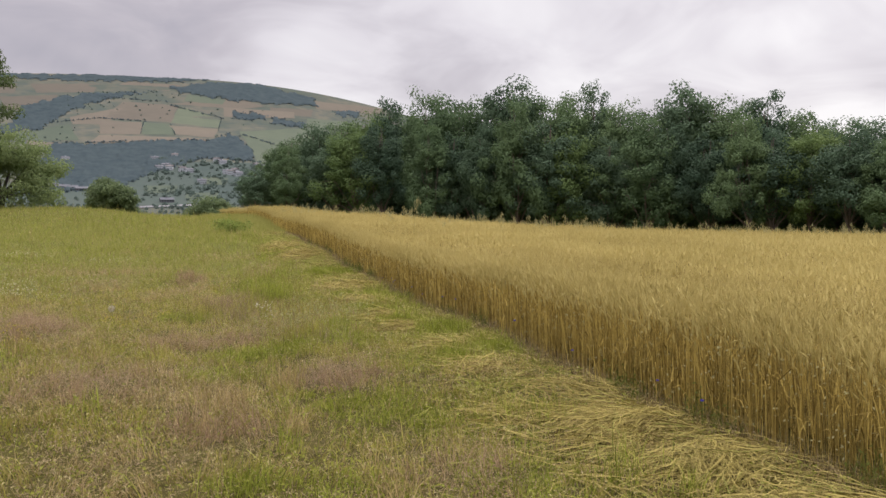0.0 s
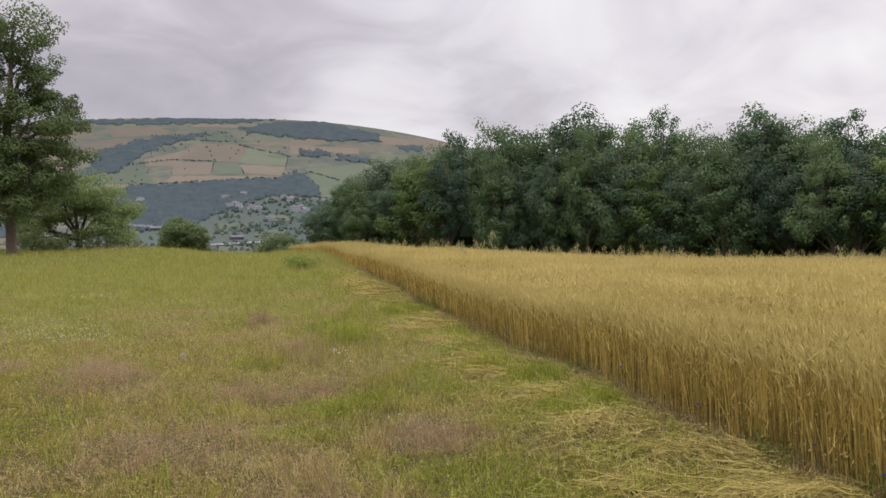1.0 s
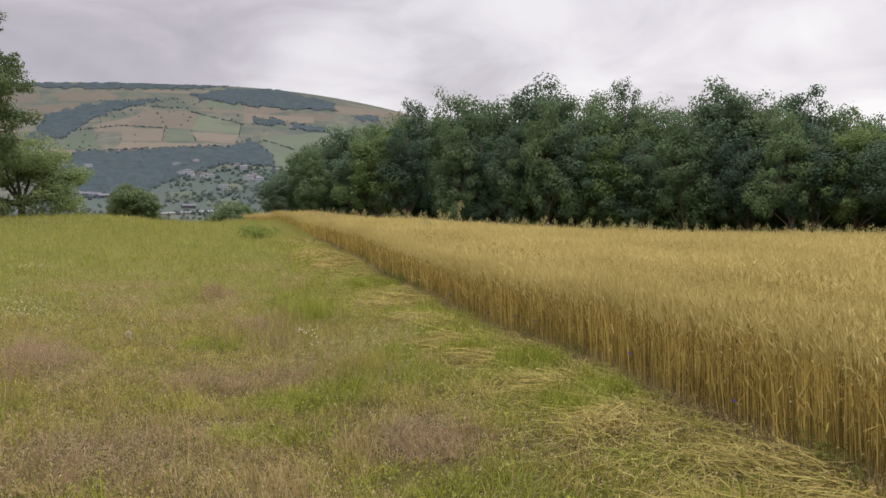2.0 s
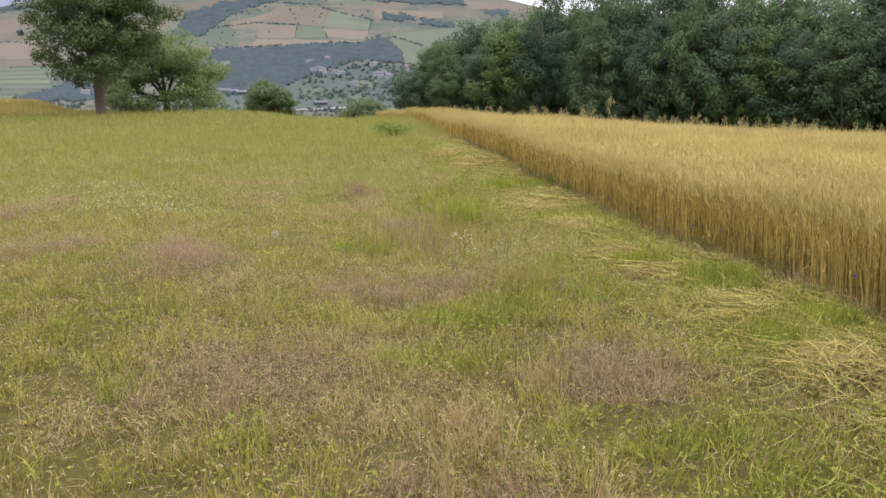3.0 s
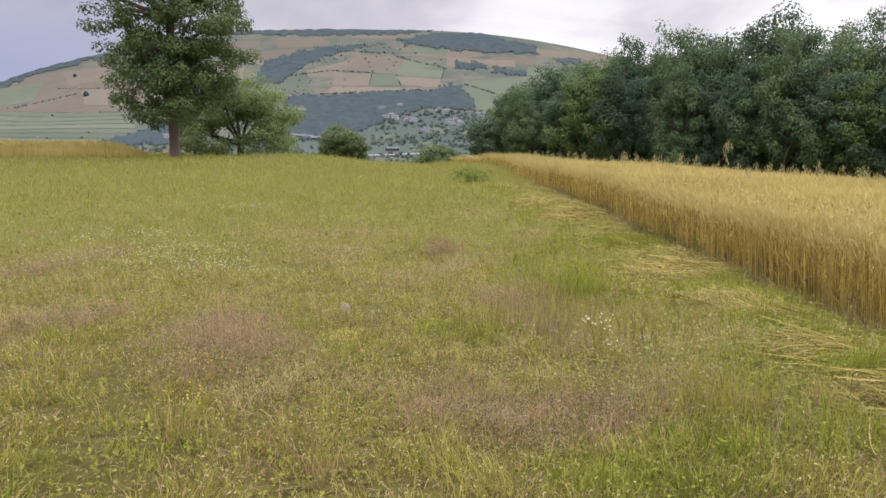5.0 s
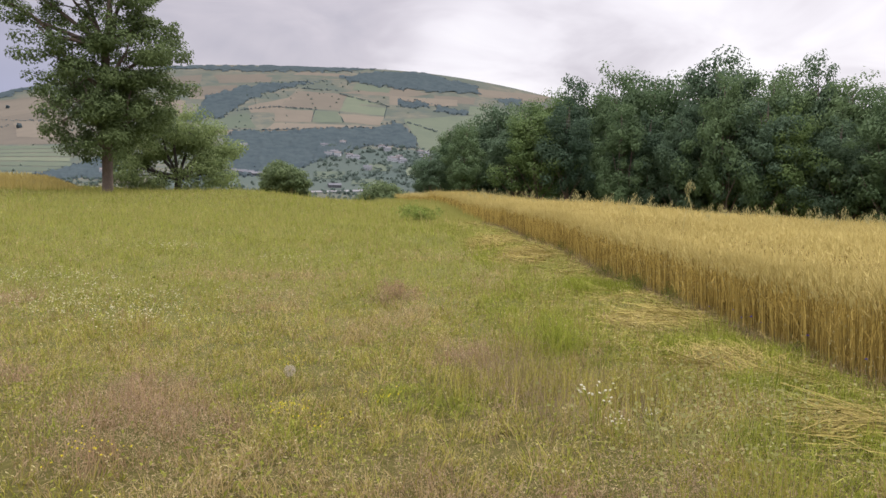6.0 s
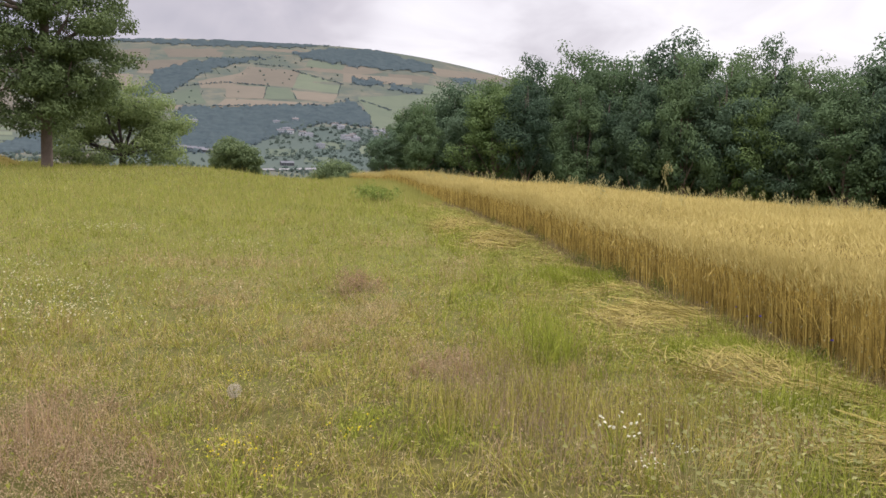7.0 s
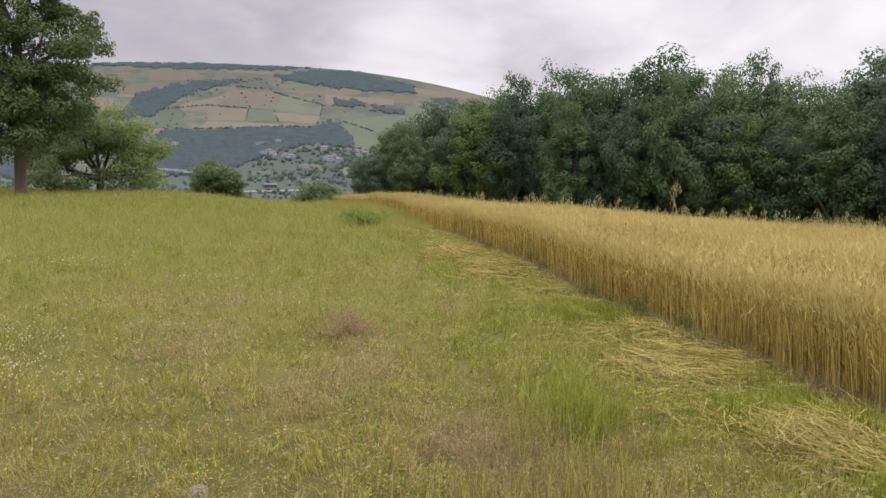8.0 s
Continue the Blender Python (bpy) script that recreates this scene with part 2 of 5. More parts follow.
M_SHEET = solid("pale_sheet_roof", (0.080, 0.088, 0.096), (0.152, 0.152, 0.160), 0.1, bump=0.0, per_object=0.5)
M_DARKPANE = solid("dark_window", (0.03, 0.035, 0.04), (0.06, 0.065, 0.07), 1.0, 0.2, 0.0)
M_ROAD = solid("road_surface", (0.13, 0.13, 0.13), (0.19, 0.19, 0.185), 0.05, bump=0.0)


# ---- mesh helpers ----
rng = np.random.default_rng(7)


def mesh_from(name, verts, faces_list, material, smooth=False):
    """A mesh from a vertex array and a list of face-index arrays (n x 3 or n x 4)."""
    me = bpy.data.meshes.new(name)
    verts = np.ascontiguousarray(verts, dtype=np.float32)
    me.vertices.add(len(verts))
    me.vertices.foreach_set("co", verts.ravel())
    loops = np.concatenate([f.ravel() for f in faces_list]).astype(np.int32)
    sizes = np.concatenate([np.full(len(f), f.shape[1]) for f in faces_list]).astype(np.int32)
    starts = np.concatenate([[0], np.cumsum(sizes)[:-1]]).astype(np.int32)
    me.loops.add(len(loops))
    me.loops.foreach_set("vertex_index", loops)
    me.polygons.add(len(sizes))
    me.polygons.foreach_set("loop_start", starts)
    me.polygons.foreach_set("use_smooth", np.full(len(sizes), smooth))
    me.materials.append(material)
    me.update(calc_edges=True)
    return me


def joined(pieces):
    """Several (verts, [faces]) put together."""
    vs, fs, n = [], {}, 0
    for v, faces in pieces:
        for f in faces:
            fs.setdefault(f.shape[1], []).append(f + n)
        vs.append(v)
        n += len(v)
    return np.concatenate(vs), [np.concatenate(f) for f in fs.values()]


def part(name, mesh, parent, label=""):
    ob = new(name, mesh)
    ob.parent = parent
    return tagged(ob, label)


def thing(name, label, category, group="", kind=""):
    return tagged(new(name), label, category, group, kind)


def stuff(name, verts, faces, material, label, category, smooth=False):
    return tagged(new(name, mesh_from(name, verts, faces, material, smooth)), label, category, "", "stuff")


def blades(x, y, z, height, width, lean, heading, curl=0.5):
    """Tapering, bending blades: five points each."""
    n = len(x)
    turn = rng.uniform(0, 2 * np.pi, n)
    wx, wy = np.cos(turn) * width / 2, np.sin(turn) * width / 2
    hx, hy = np.cos(heading), np.sin(heading)
    v = np.empty((n, 5, 3))
    mid, tip = 0.55, 1.0
    for k, (f, s) in enumerate(((0, -1), (0, 1), (mid, -0.8), (mid, 0.8), (tip, 0))):
        bend = lean * height * (f * (1 - curl) + curl * f * f)
        up = height * f * np.sqrt(np.maximum(0.05, 1 - (lean * f) ** 2 * 0.7))
        v[:, k, 0] = x + hx * bend + s * wx
        v[:, k, 1] = y + hy * bend + s * wy
        v[:, k, 2] = z + up
    i = np.arange(n)[:, None] * 5
    return v.reshape(-1, 3), [i + np.array([[0, 1, 3, 2]]), i + np.array([[2, 3, 4]])]


def fine_blades(x, y, z, height, width, lean, heading):
    """Single-faced slender blades for the sward farther off."""
    n = len(x)
    turn = rng.normal(0, 0.9, n)
    wx, wy = np.cos(turn) * width / 2, np.sin(turn) * width / 2
    up = height * np.sqrt(np.maximum(0.06, 1 - lean ** 2 * 0.7))
    tip = np.stack([x + np.cos(heading) * lean * height, y + np.sin(heading) * lean * height, z + up], -1)
    v = np.stack([np.stack([x - wx, y - wy, z], -1), np.stack([x + wx, y + wy, z], -1), tip], 1)
    return v.reshape(-1, 3), [np.arange(n * 3).reshape(n, 3)]


def cards(p, normal, length, width, along=None, three=False):
    """Small leaf-shaped quads at the points p, facing roughly along normal."""
    n = len(p)
    r = rng.normal(size=(n, 3)) if along is None else along
    a = np.cross(normal, r)
    a /= np.linalg.norm(a, axis=1)[:, None] + 1e-9
    b = np.cross(normal, a)
    b /= np.linalg.norm(b, axis=1)[:, None] + 1e-9
    L, W = (np.broadcast_to(q, (n,))[:, None] for q in (length, width))
    if three:
        v = np.stack([p - a * L * 0.5 - b * W * 0.5, p - a * L * 0.3 + b * W * 0.5, p + a * L * 0.5], 1)
        return v.reshape(-1, 3), [np.arange(n * 3).reshape(n, 3)]
    v = np.stack([p - a * L * 0.5, p - b * W * 0.5 + a * L * 0.05, p + a * L * 0.5, p + b * W * 0.5 + a * L * 0.05], 1)
    v[:, (0, 2), 2] -= (np.asarray(L) * 0.12)
    return v.reshape(-1, 3), [np.arange(n * 4).reshape(n, 4)]


def tube(points, radii, sides=7):
    """A tapering round limb through the points."""
    pts = [Vector(p) for p in points]
    v = []
    for k, (p, r) in enumerate(zip(pts, radii)):
        d = (pts[min(k + 1, len(pts) - 1)] - pts[max(k - 1, 0)]).normalized()
        u = d.cross(Vector((0.31, 0.95, 0.05))).normalized()
        w = d.cross(u)
        for s in range(sides):
            q = 2 * math.pi * s / sides
            v.append(p + (u * math.cos(q) + w * math.sin(q)) * r)
    f = [(k * sides + s, k * sides + (s + 1) % sides, (k + 1) * sides + (s + 1) % sides, (k + 1) * sides + s)
         for k in range(len(pts) - 1) for s in range(sides)]
    return np.array([tuple(q) for q in v]), [np.array(f)]


def vnoise(x, y, size, seed=0):
    """Smooth random values, 0 to 1, in lumps of about that size."""
    g = np.random.default_rng(seed + 900)
    table = g.random((128, 128))
    u, w = np.asarray(x, float) / size + 57.3 + seed, np.asarray(y, float) / size + 41.7
    i, j = np.floor(u).astype(int), np.floor(w).astype(int)
    f, h = u - i, w - j
    f, h = f * f * (3 - 2 * f), h * h * (3 - 2 * h)
    q = table[i % 128, j % 128] * (1 - f) * (1 - h) + table[(i + 1) % 128, j % 128] * f * (1 - h)
    return q + table[i % 128, (j + 1) % 128] * (1 - f) * h + table[(i + 1) % 128, (j + 1) % 128] * f * h


# ---- the lie of the land ----
ORIGIN = np.array([-1.3, 4.5])
EYE_Z = 1.33


def smooth(a, b, v):
    q = np.clip((v - a) / (b - a), 0, 1)
    return q * q * (3 - 2 * q)


def edge_x(y):
    """The straight cut edge of the wheat."""
    return 3.92 - 0.309 * y - 0.12 * np.clip((15 - y) / 6, 0, 1) - 0.15 * np.clip(y - 46, 0, 14)


def crest_y(x):
    return np.where(x < -14, 57.0, np.where(x < -2, 57 - (x + 14) * 26 / 12, 31 + 0.3 * np.maximum(0, x - 2)))


def ridge(az):
    """How high the far ridge stands, in degrees, by bearing (left is plus)."""
    e = 8.0 - 0.0105 * np.maximum(0, 18 - az) ** 2 - 0.0105 * np.maximum(0, az - 24) ** 2
    e = np.maximum(e, 3.2 + 0.8 * np.sin(az * 0.12))
    return e * smooth(-150, -60, az) * smooth(150, 75, az) + 0.6


def height(x, y):
    x, y = np.asarray(x, float), np.asarray(y, float)
    right = np.maximum(0, x + 2)
    lift = 0.58 - 0.5 * (1 - np.exp(-right / 6)) - 0.025 * np.minimum(right, 60)
    near = -0.06 + smooth(13, 34, y) * lift
    near = near + 0.017 * np.clip(y - 34, 0, 24) * smooth(0, -6, x) + 0.05 * np.clip(-14 - x, 0, 30) * smooth(25, 50, y)
    near = near + 0.03 * np.sin(x * 0.9 + 1.3) * np.sin(y * 0.7 + 0.4) + 0.015 * np.sin(x * 2.1 + y * 1.7)
    near = near + 0.28 * np.exp(-((x + 25.6) / 2.6) ** 2) * smooth(40, 56, y) + 0.30 * np.exp(-((x + 11.0) / 3.6) ** 2) * smooth(38, 52, y)
    near = near - 0.022 * np.clip(-31 - x, 0, 20) * smooth(40, 52, y)
    over = np.maximum(0, y - crest_y(x))
    near = near - 30 * (1 - np.exp(-(over / 150) ** 1.6))
    dx, dy = x - ORIGIN[0], y - ORIGIN[1]
    r, az = np.hypot(dx, dy), np.degrees(np.arctan2(-dx, dy))
    f = (r - 900) / 1500
    e = ridge(az) * np.clip(f, -0.4, 1)
    far = EYE_Z + np.minimum(r, 2400) * np.tan(np.radians(e)) - 0.06 * np.maximum(0, r - 2400)
    far = far + 3.0 * np.sin(dx * 0.011 + 1) * np.sin(dy * 0.009) * smooth(500, 1100, r) * smooth(2400, 2000, r)
    k = smooth(200, 900, r)
    return near * (1 - k) + far * k


def on_slope(az, e, lift=0.0):
    """The place on the far slope at that bearing and rise."""
    az, e = np.asarray(az, float), np.asarray(e, float)
    r = 900 + 1500 * np.clip(e / ridge(az), 0.0, 1.0)
    x, y = ORIGIN[0] - r * np.sin(np.radians(az)), ORIGIN[1] + r * np.cos(np.radians(az))
    return np.stack([x, y, height(x, y) + lift], -1)


def build_ground():
    rad = np.sort(np.concatenate([[0.1, 0.4, 2400.0], np.geomspace(0.8, 4900, 190)]))
    ang = np.radians(np.concatenate([np.arange(-60, 70, 0.6), np.arange(70, 300, 4.0)]))
    R, A = np.meshgrid(rad, ang, indexing="ij")
    x, y = ORIGIN[0] - R * np.sin(A), ORIGIN[1] + R * np.cos(A)
    v = np.stack([x, y, height(x, y)], -1).reshape(-1, 3)
    n = len(ang)
    i, j = np.meshgrid(np.arange(len(rad) - 1), np.arange(n), indexing="ij")
    k = (j + 1) % n
    f = np.stack([i * n + j, (i + 1) * n + j, (i + 1) * n + k, i * n + k], -1).reshape(-1, 4)[:, ::-1]
    v = np.concatenate([v, [[*ORIGIN, height(*ORIGIN)]]])
    cap = np.stack([np.full(n, len(v) - 1), np.arange(n), (np.arange(n) + 1) % n], -1)[:, ::-1]
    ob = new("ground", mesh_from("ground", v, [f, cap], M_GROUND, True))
    tagged(ob, "rough meadow ground running down to a valley and up a far hill", "ground", "", "structure")


build_ground()


# ---- the wheat ----
def wheat_points(density, inside, y0, y1, reach):
    """Stems scattered inside the field, at so many metres from its cut edge."""
    n = int(density * (y1 - y0) * reach)
    y = rng.uniform(y0, y1, n)
    x = edge_x(y) + (inside + rng.uniform(0, reach, n)) / math.cos(math.atan(0.309)) + rng.normal(0, 0.03, n)
    keep = (y < crest_y(x) + 6) & (x < 45)
    return x[keep], y[keep]


def ears(x, y, z, size, lean, heading, awns=3):
    """Bearded ears: a six-sided spindle with thin awns."""
    n = len(x)
    tilt = np.clip(lean, 0, 1.4)
    d = np.stack([np.cos(heading) * np.sin(tilt), np.sin(heading) * np.sin(tilt), np.cos(tilt)], -1)
    base = np.stack([x, y, z], -1)
    u = np.cross(d, rng.normal(size=(n, 3)))
    u /= np.linalg.norm(u, axis=1)[:, None]
    w = np.cross(d, u)
    s = size[:, None]
    r = s * 0.085
    v = np.stack([base, base + d * s * 0.45 + u * r, base + d * s * 0.45 + w * r, base + d * s * 0.45 - u * r, base + d * s * 0.45 - w * r, base + d * s], 1)
    i = np.arange(n)[:, None] * 6
    tri = np.concatenate([i + np.array([t]) for t in ((0, 1, 2), (0, 2, 3), (0, 3, 4), (0, 4, 1), (5, 2, 1), (5, 3, 2), (5, 4, 3), (5, 1, 4))])
    out = [(v.reshape(-1, 3), [tri])]
    for k in range(awns):
        off = rng.normal(0, 0.24, (n, 3))
        start = base + d * s * rng.uniform(0.35, 0.95, (n, 1))
        end = start + (d + off) * s * rng.uniform(0.8, 1.3, (n, 1))
        side = u * (s * 0.012) + w * (s * 0.012)
        av = np.stack([start - side, start + side, end], 1).reshape(-1, 3)
        out.append((av, [np.arange(n * 3).reshape(n, 3)]))
    return out


def far_ears(x, y, z, size, lean, heading):
    """Slim ears with one awn each, for the crop farther in."""
    n = len(x)
    d = np.stack([np.cos(heading) * np.sin(lean), np.sin(heading) * np.sin(lean), np.cos(lean)], -1)
    base = np.stack([x, y, z], -1)
    turn = rng.normal(0, 0.7, n)
    u = np.stack([np.cos(turn), np.sin(turn), np.zeros(n)], -1)
    s = size[:, None]
    v = np.stack([base, base + d * s * 0.4 + u * s * 0.10, base + d * s, base + d * s * 0.4 - u * s * 0.10, base + d * s * 0.7 - u * s * 0.02, base + d * s * 0.7 + u * s * 0.02, base + d * s * 1.7 + rng.normal(0, 0.2, (n, 3)) * s], 1)
    i = np.arange(n)[:, None] * 7
    return v.reshape(-1, 3), [i + np.array([[0, 1, 2, 3]]), i + np.array([[4, 5, 6]])]


def wheat_height(x, y):
    return (1 - 0.3 * smooth(46, 57, y)) * 0.60 + 0.035 * np.sin(x * 1.7 + y * 0.6) + 0.03 * np.sin(x * 0.5 - y * 0.9 + 2)


def build_wheat():
    # the cut face: whole stems
    xs, ys = [], []
    for dens, ins, y0, y1, reach in ((900, 0.0, 4.0, 18, 0.40), (430, 0.40, 4.0, 18, 0.35), (520, 0.0, 18, 32, 0.5), (170, 0.0, 32, 60, 0.6)):
        a, b = wheat_points(dens, ins, y0, y1, reach)
        xs.append(a), ys.append(b)
    x, y = np.concatenate(xs), np.concatenate(ys)
    z, n = height(x, y), len(x)
    # stems at the very edge stand unevenly, some short, some bowed out over the swath
    outer = np.clip(1 - (x - edge_x(y)) / 0.25, 0, 1)
    h = wheat_height(x, y) * (rng.normal(1, 0.085, n) + 0.02 - outer * np.abs(rng.normal(0, 0.10, n))).clip(0.25, 1.25)
    head = rng.normal(2.9, 1.5, n)
    lean = np.abs(rng.normal(0.06, 0.085, n))
    lean = np.where(rng.random(n) < 0.02 + 0.03 * outer, rng.uniform(0.35, 0.9, n), lean)
    far = 1 + np.clip(y - 12, 0, 40) * 0.035
    v, f = blades(x, y, z, h * 1.02, 0.0052 * far * rng.uniform(0.6, 1.5, n), lean, head, 0.8)
    stems = [(v, f)]
    # dry leaves hanging from the stems
    m = rng.random(n) < 0.60
    zl = z[m] + h[m] * rng.uniform(0.15, 0.75, m.sum())
    stems.append(blades(x[m], y[m], zl, rng.uniform(0.08, 0.2, m.sum()), 0.008 * far[m], rng.uniform(0.5, 1.25, m.sum()), rng.uniform(0, 6.3, m.sum()), 0.9))
    v, f = joined(stems)
    stuff("wheat_stems", v, f, M_STALK, "upright golden stems along the cut edge of the ripe wheat", "wheat")
    tip = (x + np.cos(head) * lean * h, y + np.sin(head) * lean * h, z + h * 0.97)
    v, f = joined(ears(*tip, rng.uniform(0.06, 0.09, n) * far ** 0.5, np.abs(rng.normal(0.26, 0.34, n)), head, 3))
    stuff("wheat_ears", v, f, M_EAR, "bearded ripe ears along the cut edge of the wheat", "wheat")
    # the top of the standing crop, thinner and coarser with distance
    xs, ys, ss = [], [], []
    for dens, ins, y0, y1, reach, size in ((235, 0.5, 3, 18, 2.4, 1.05), (190, 2.9, 5, 26, 6.0, 1.2), (170, 0.5, 18, 36, 4.5, 1.2), (70, 8.9, 8, 36, 11, 1.7), (110, 4.9, 25, 38, 4.2, 1.5), (55, 0.5, 34, 62, 9, 1.9), (20, 20, 14, 40, 18, 2.4), (70, 0.0, -6, 3, 7, 1.5)):
        a, b = wheat_points(dens, ins, y0, y1, reach)
        xs.append(a), ys.append(b), ss.append(np.full(len(a), size))
    x, y, s = (np.concatenate(q) for q in (xs, ys, ss))
    n = len(x)
    top = height(x, y) + wheat_height(x, y) * rng.normal(1, 0.06, n)
    head = np.where(rng.random(n) < 0.8, rng.uniform(0, 6.283, n), rng.normal(2.4, 0.8, n))
    near = s < 1.1
    tilt = np.abs(rng.normal(0.5, 0.35, n))
    v1, f1 = joined(ears(x[near], y[near], top[near] - 0.03, 0.085 * s[near], tilt[near], head[near], 3) + [far_ears(x[~near], y[~near], top[~near] - 0.03, 0.095 * s[~near] ** 0.6, tilt[~near], head[~near])])
    v2, f2 = fine_blades(x, y, top - 0.24, np.full(n, 0.24), 0.0095 * s ** 1.3, np.abs(rng.normal(0.1, 0.1, n)), head)
    v, f = joined([(v1, f1), (v2, f2)])
    stuff("wheat_field", v, f, M_EAR, "wide stand of ripe golden bearded wheat", "wheat")
    # the dense mass of the crop below the ears, its brown darkened for shade
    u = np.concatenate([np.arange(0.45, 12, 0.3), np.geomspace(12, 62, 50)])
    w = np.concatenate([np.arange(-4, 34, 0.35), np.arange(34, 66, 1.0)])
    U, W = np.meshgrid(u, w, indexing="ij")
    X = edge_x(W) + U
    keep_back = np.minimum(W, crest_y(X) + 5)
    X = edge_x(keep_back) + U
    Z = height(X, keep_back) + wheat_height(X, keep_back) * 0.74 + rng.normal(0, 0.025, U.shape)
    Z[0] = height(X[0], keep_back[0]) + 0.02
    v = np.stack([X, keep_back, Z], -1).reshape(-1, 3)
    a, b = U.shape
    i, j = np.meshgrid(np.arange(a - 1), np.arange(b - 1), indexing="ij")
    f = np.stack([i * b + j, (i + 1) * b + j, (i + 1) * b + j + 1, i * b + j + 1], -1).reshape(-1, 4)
    stuff("wheat_mass", v, [f], M_UNDER, "dense straw below the ears of the crop, shade put in its brown", "wheat", True)


build_wheat()


def build_wheat_edge():
    """What grows and hangs in the cut face of the wheat."""
    g = np.random.default_rng(83)
    xs, ys, hs = [], [], []
    for k in range(30):
        y0 = 5.2 + 22 * g.random() ** 1.1
        n, r = int(g.uniform(20, 60)), g.uniform(0.04, 0.12)
        y = y0 + g.normal(0, r, n)
        xs.append(edge_x(y) + g.normal(-0.02, 0.05, n)), ys.append(y), hs.append(g.uniform(0.14, 0.34) * g.uniform(0.4, 1.0, n))
    x, y, h = (np.concatenate(q) for q in (xs, ys, hs))
    z = height(x, y)
    v1, f1 = blades(x, y, z, h, np.full(len(x), 0.005), np.abs(g.normal(0.3, 0.25, len(x))), g.uniform(0, 6.3, len(x)), 0.8)
    p = np.stack([x, y, z + h * g.uniform(0.3, 0.95, len(x))], -1) + g.normal(0, 0.025, (len(x), 3))
    v2, f2 = cards(p, g.normal(size=p.shape) + np.array([0, -0.5, 0.6]), 0.035, 0.014)
    stuff("edge_weeds", *joined([(v1, f1), (v2, f2)]), M_WEED, "dark green leafy weeds at the foot of the wheat", "weeds")
    n = 9000
    y = 4.5 + 30 * g.random(n) ** 1.3
    x = edge_x(y) + g.normal(-0.02, 0.07, n)
    far = 1 + np.clip(y - 10, 0, 30) * 0.04
    v, f = fine_blades(x, y, height(x, y), g.uniform(0.04, 0.20, n), 0.006 * far, np.abs(g.normal(0.7, 0.35, n)).clip(0, 1.15), g.uniform(0, 6.3, n))
    stuff("foot_stubble", v, f, M_THATCH, "withered leaves and broken stalks at the foot of the wheat", "straw")
    n = 1500
    y = 4.5 + 18 * g.random(n) ** 1.3
    x = edge_x(y) + g.uniform(-0.06, 0.12, n)
    p = np.stack([x, y, height(x, y) + g.uniform(0.12, 0.62, n)], -1)
    stuff("dry_husks", *cards(p, g.normal(size=p.shape), 0.022, 0.010), M_OAT, "pale dry husks hanging among the wheat stems", "wheat")


build_wheat_edge()


# ---- the meadow ----
def spread(density, y0, y1, x0, cell=0.5):
    """Points over the meadow, denser close to the way, with the nearest distance at which they are passed."""
    gx, gy = np.meshgrid(np.arange(x0, 6, cell), np.arange(y0, y1, cell))
    gx, gy = gx.ravel() + cell / 2, gy.ravel() + cell / 2
    keep = (gx < edge_x(gy) + cell) & (gx > -1.2 - 1.05 * np.maximum(gy - 3.5, 0) - 1.5)
    gx, gy = gx[keep], gy[keep]
    py = np.clip(gy - 4.0, 1.6, 9.25)
    d = np.maximum(4.2, np.hypot(gx - (0.05 - 0.405 * (py - 1.6)), gy - py))
    n = rng.poisson(density(d) * cell * cell)
    d = np.repeat(d, n)
    x = np.repeat(gx, n) + rng.uniform(-cell / 2, cell / 2, n.sum())
    y = np.repeat(gy, n) + rng.uniform(-cell / 2, cell / 2, n.sum())
    keep = x < edge_x(y) - 0.07
    return x[keep], y[keep], d[keep]


def drift(x, y, spots, edge=1.5):
    """How strongly a place lies within ragged, soft-edged spots, 0 to 1."""
    k = np.zeros(len(x))
    rag = 1.5 * (vnoise(x, y, 0.42, 41) - 0.5) + 1.1 * (vnoise(x, y, 0.16, 42) - 0.5)
    for cx, cy, rx, ry in spots:
        q = ((x - cx) / rx) ** 2 + ((y - cy) / ry) ** 2
        k = np.maximum(k, np.clip(edge - q + rag, 0, 1) * (q < 3.2))
    return k


# soft-edged spots of the meadow: middle and half widths in metres
VIOLET = [(-2.75, 10.6, 0.75, 0.42), (-5.3, 12.0, 0.5, 0.8), (-6.98, 12.2, 0.45, 0.8), (-0.99, 8.6, 0.35, 0.45), (-2.1, 10.95, 0.45, 0.32), (-9.7, 15.4, 0.5, 1.4), (-5.64, 12.7, 0.3, 0.45), (-3.29, 11.1, 0.25, 0.25),
          (-2.9, 8.3, 0.6, 0.7), (-4.89, 11.4, 0.4, 0.7), (-3.4, 14.2, 0.45, 0.8), (0.08, 6.06, 0.3, 0.4), (-1.4, 6.9, 0.6, 0.4), (-5.2, 17.6, 0.35, 0.4), (-3.1, 13.6, 0.16, 0.5)]
DRY = [(-3.2, 7.9, 0.6, 0.7), (-2.32, 7.9, 0.5, 0.6), (-1.73, 7.75, 0.3, 0.38), (-2.5, 9.0, 0.45, 0.3), (-3.5, 8.6, 0.3, 0.4), (-4.25, 10.64, 0.3, 0.38), (-4.75, 11.3, 0.55, 0.6), (-3.7, 11.0, 0.9, 0.3),
       (-4.7, 15.8, 0.35, 1.1), (-6.45, 16.7, 0.35, 0.8), (-3.16, 13.7, 0.25, 0.9), (-4.25, 19.5, 0.3, 1.3), (-1.93, 6.0, 0.6, 0.5), (-8.0, 19.5, 1.6, 0.5), (-5.2, 22.5, 1.3, 0.6), (-6.9, 17.7, 0.7, 0.4)]
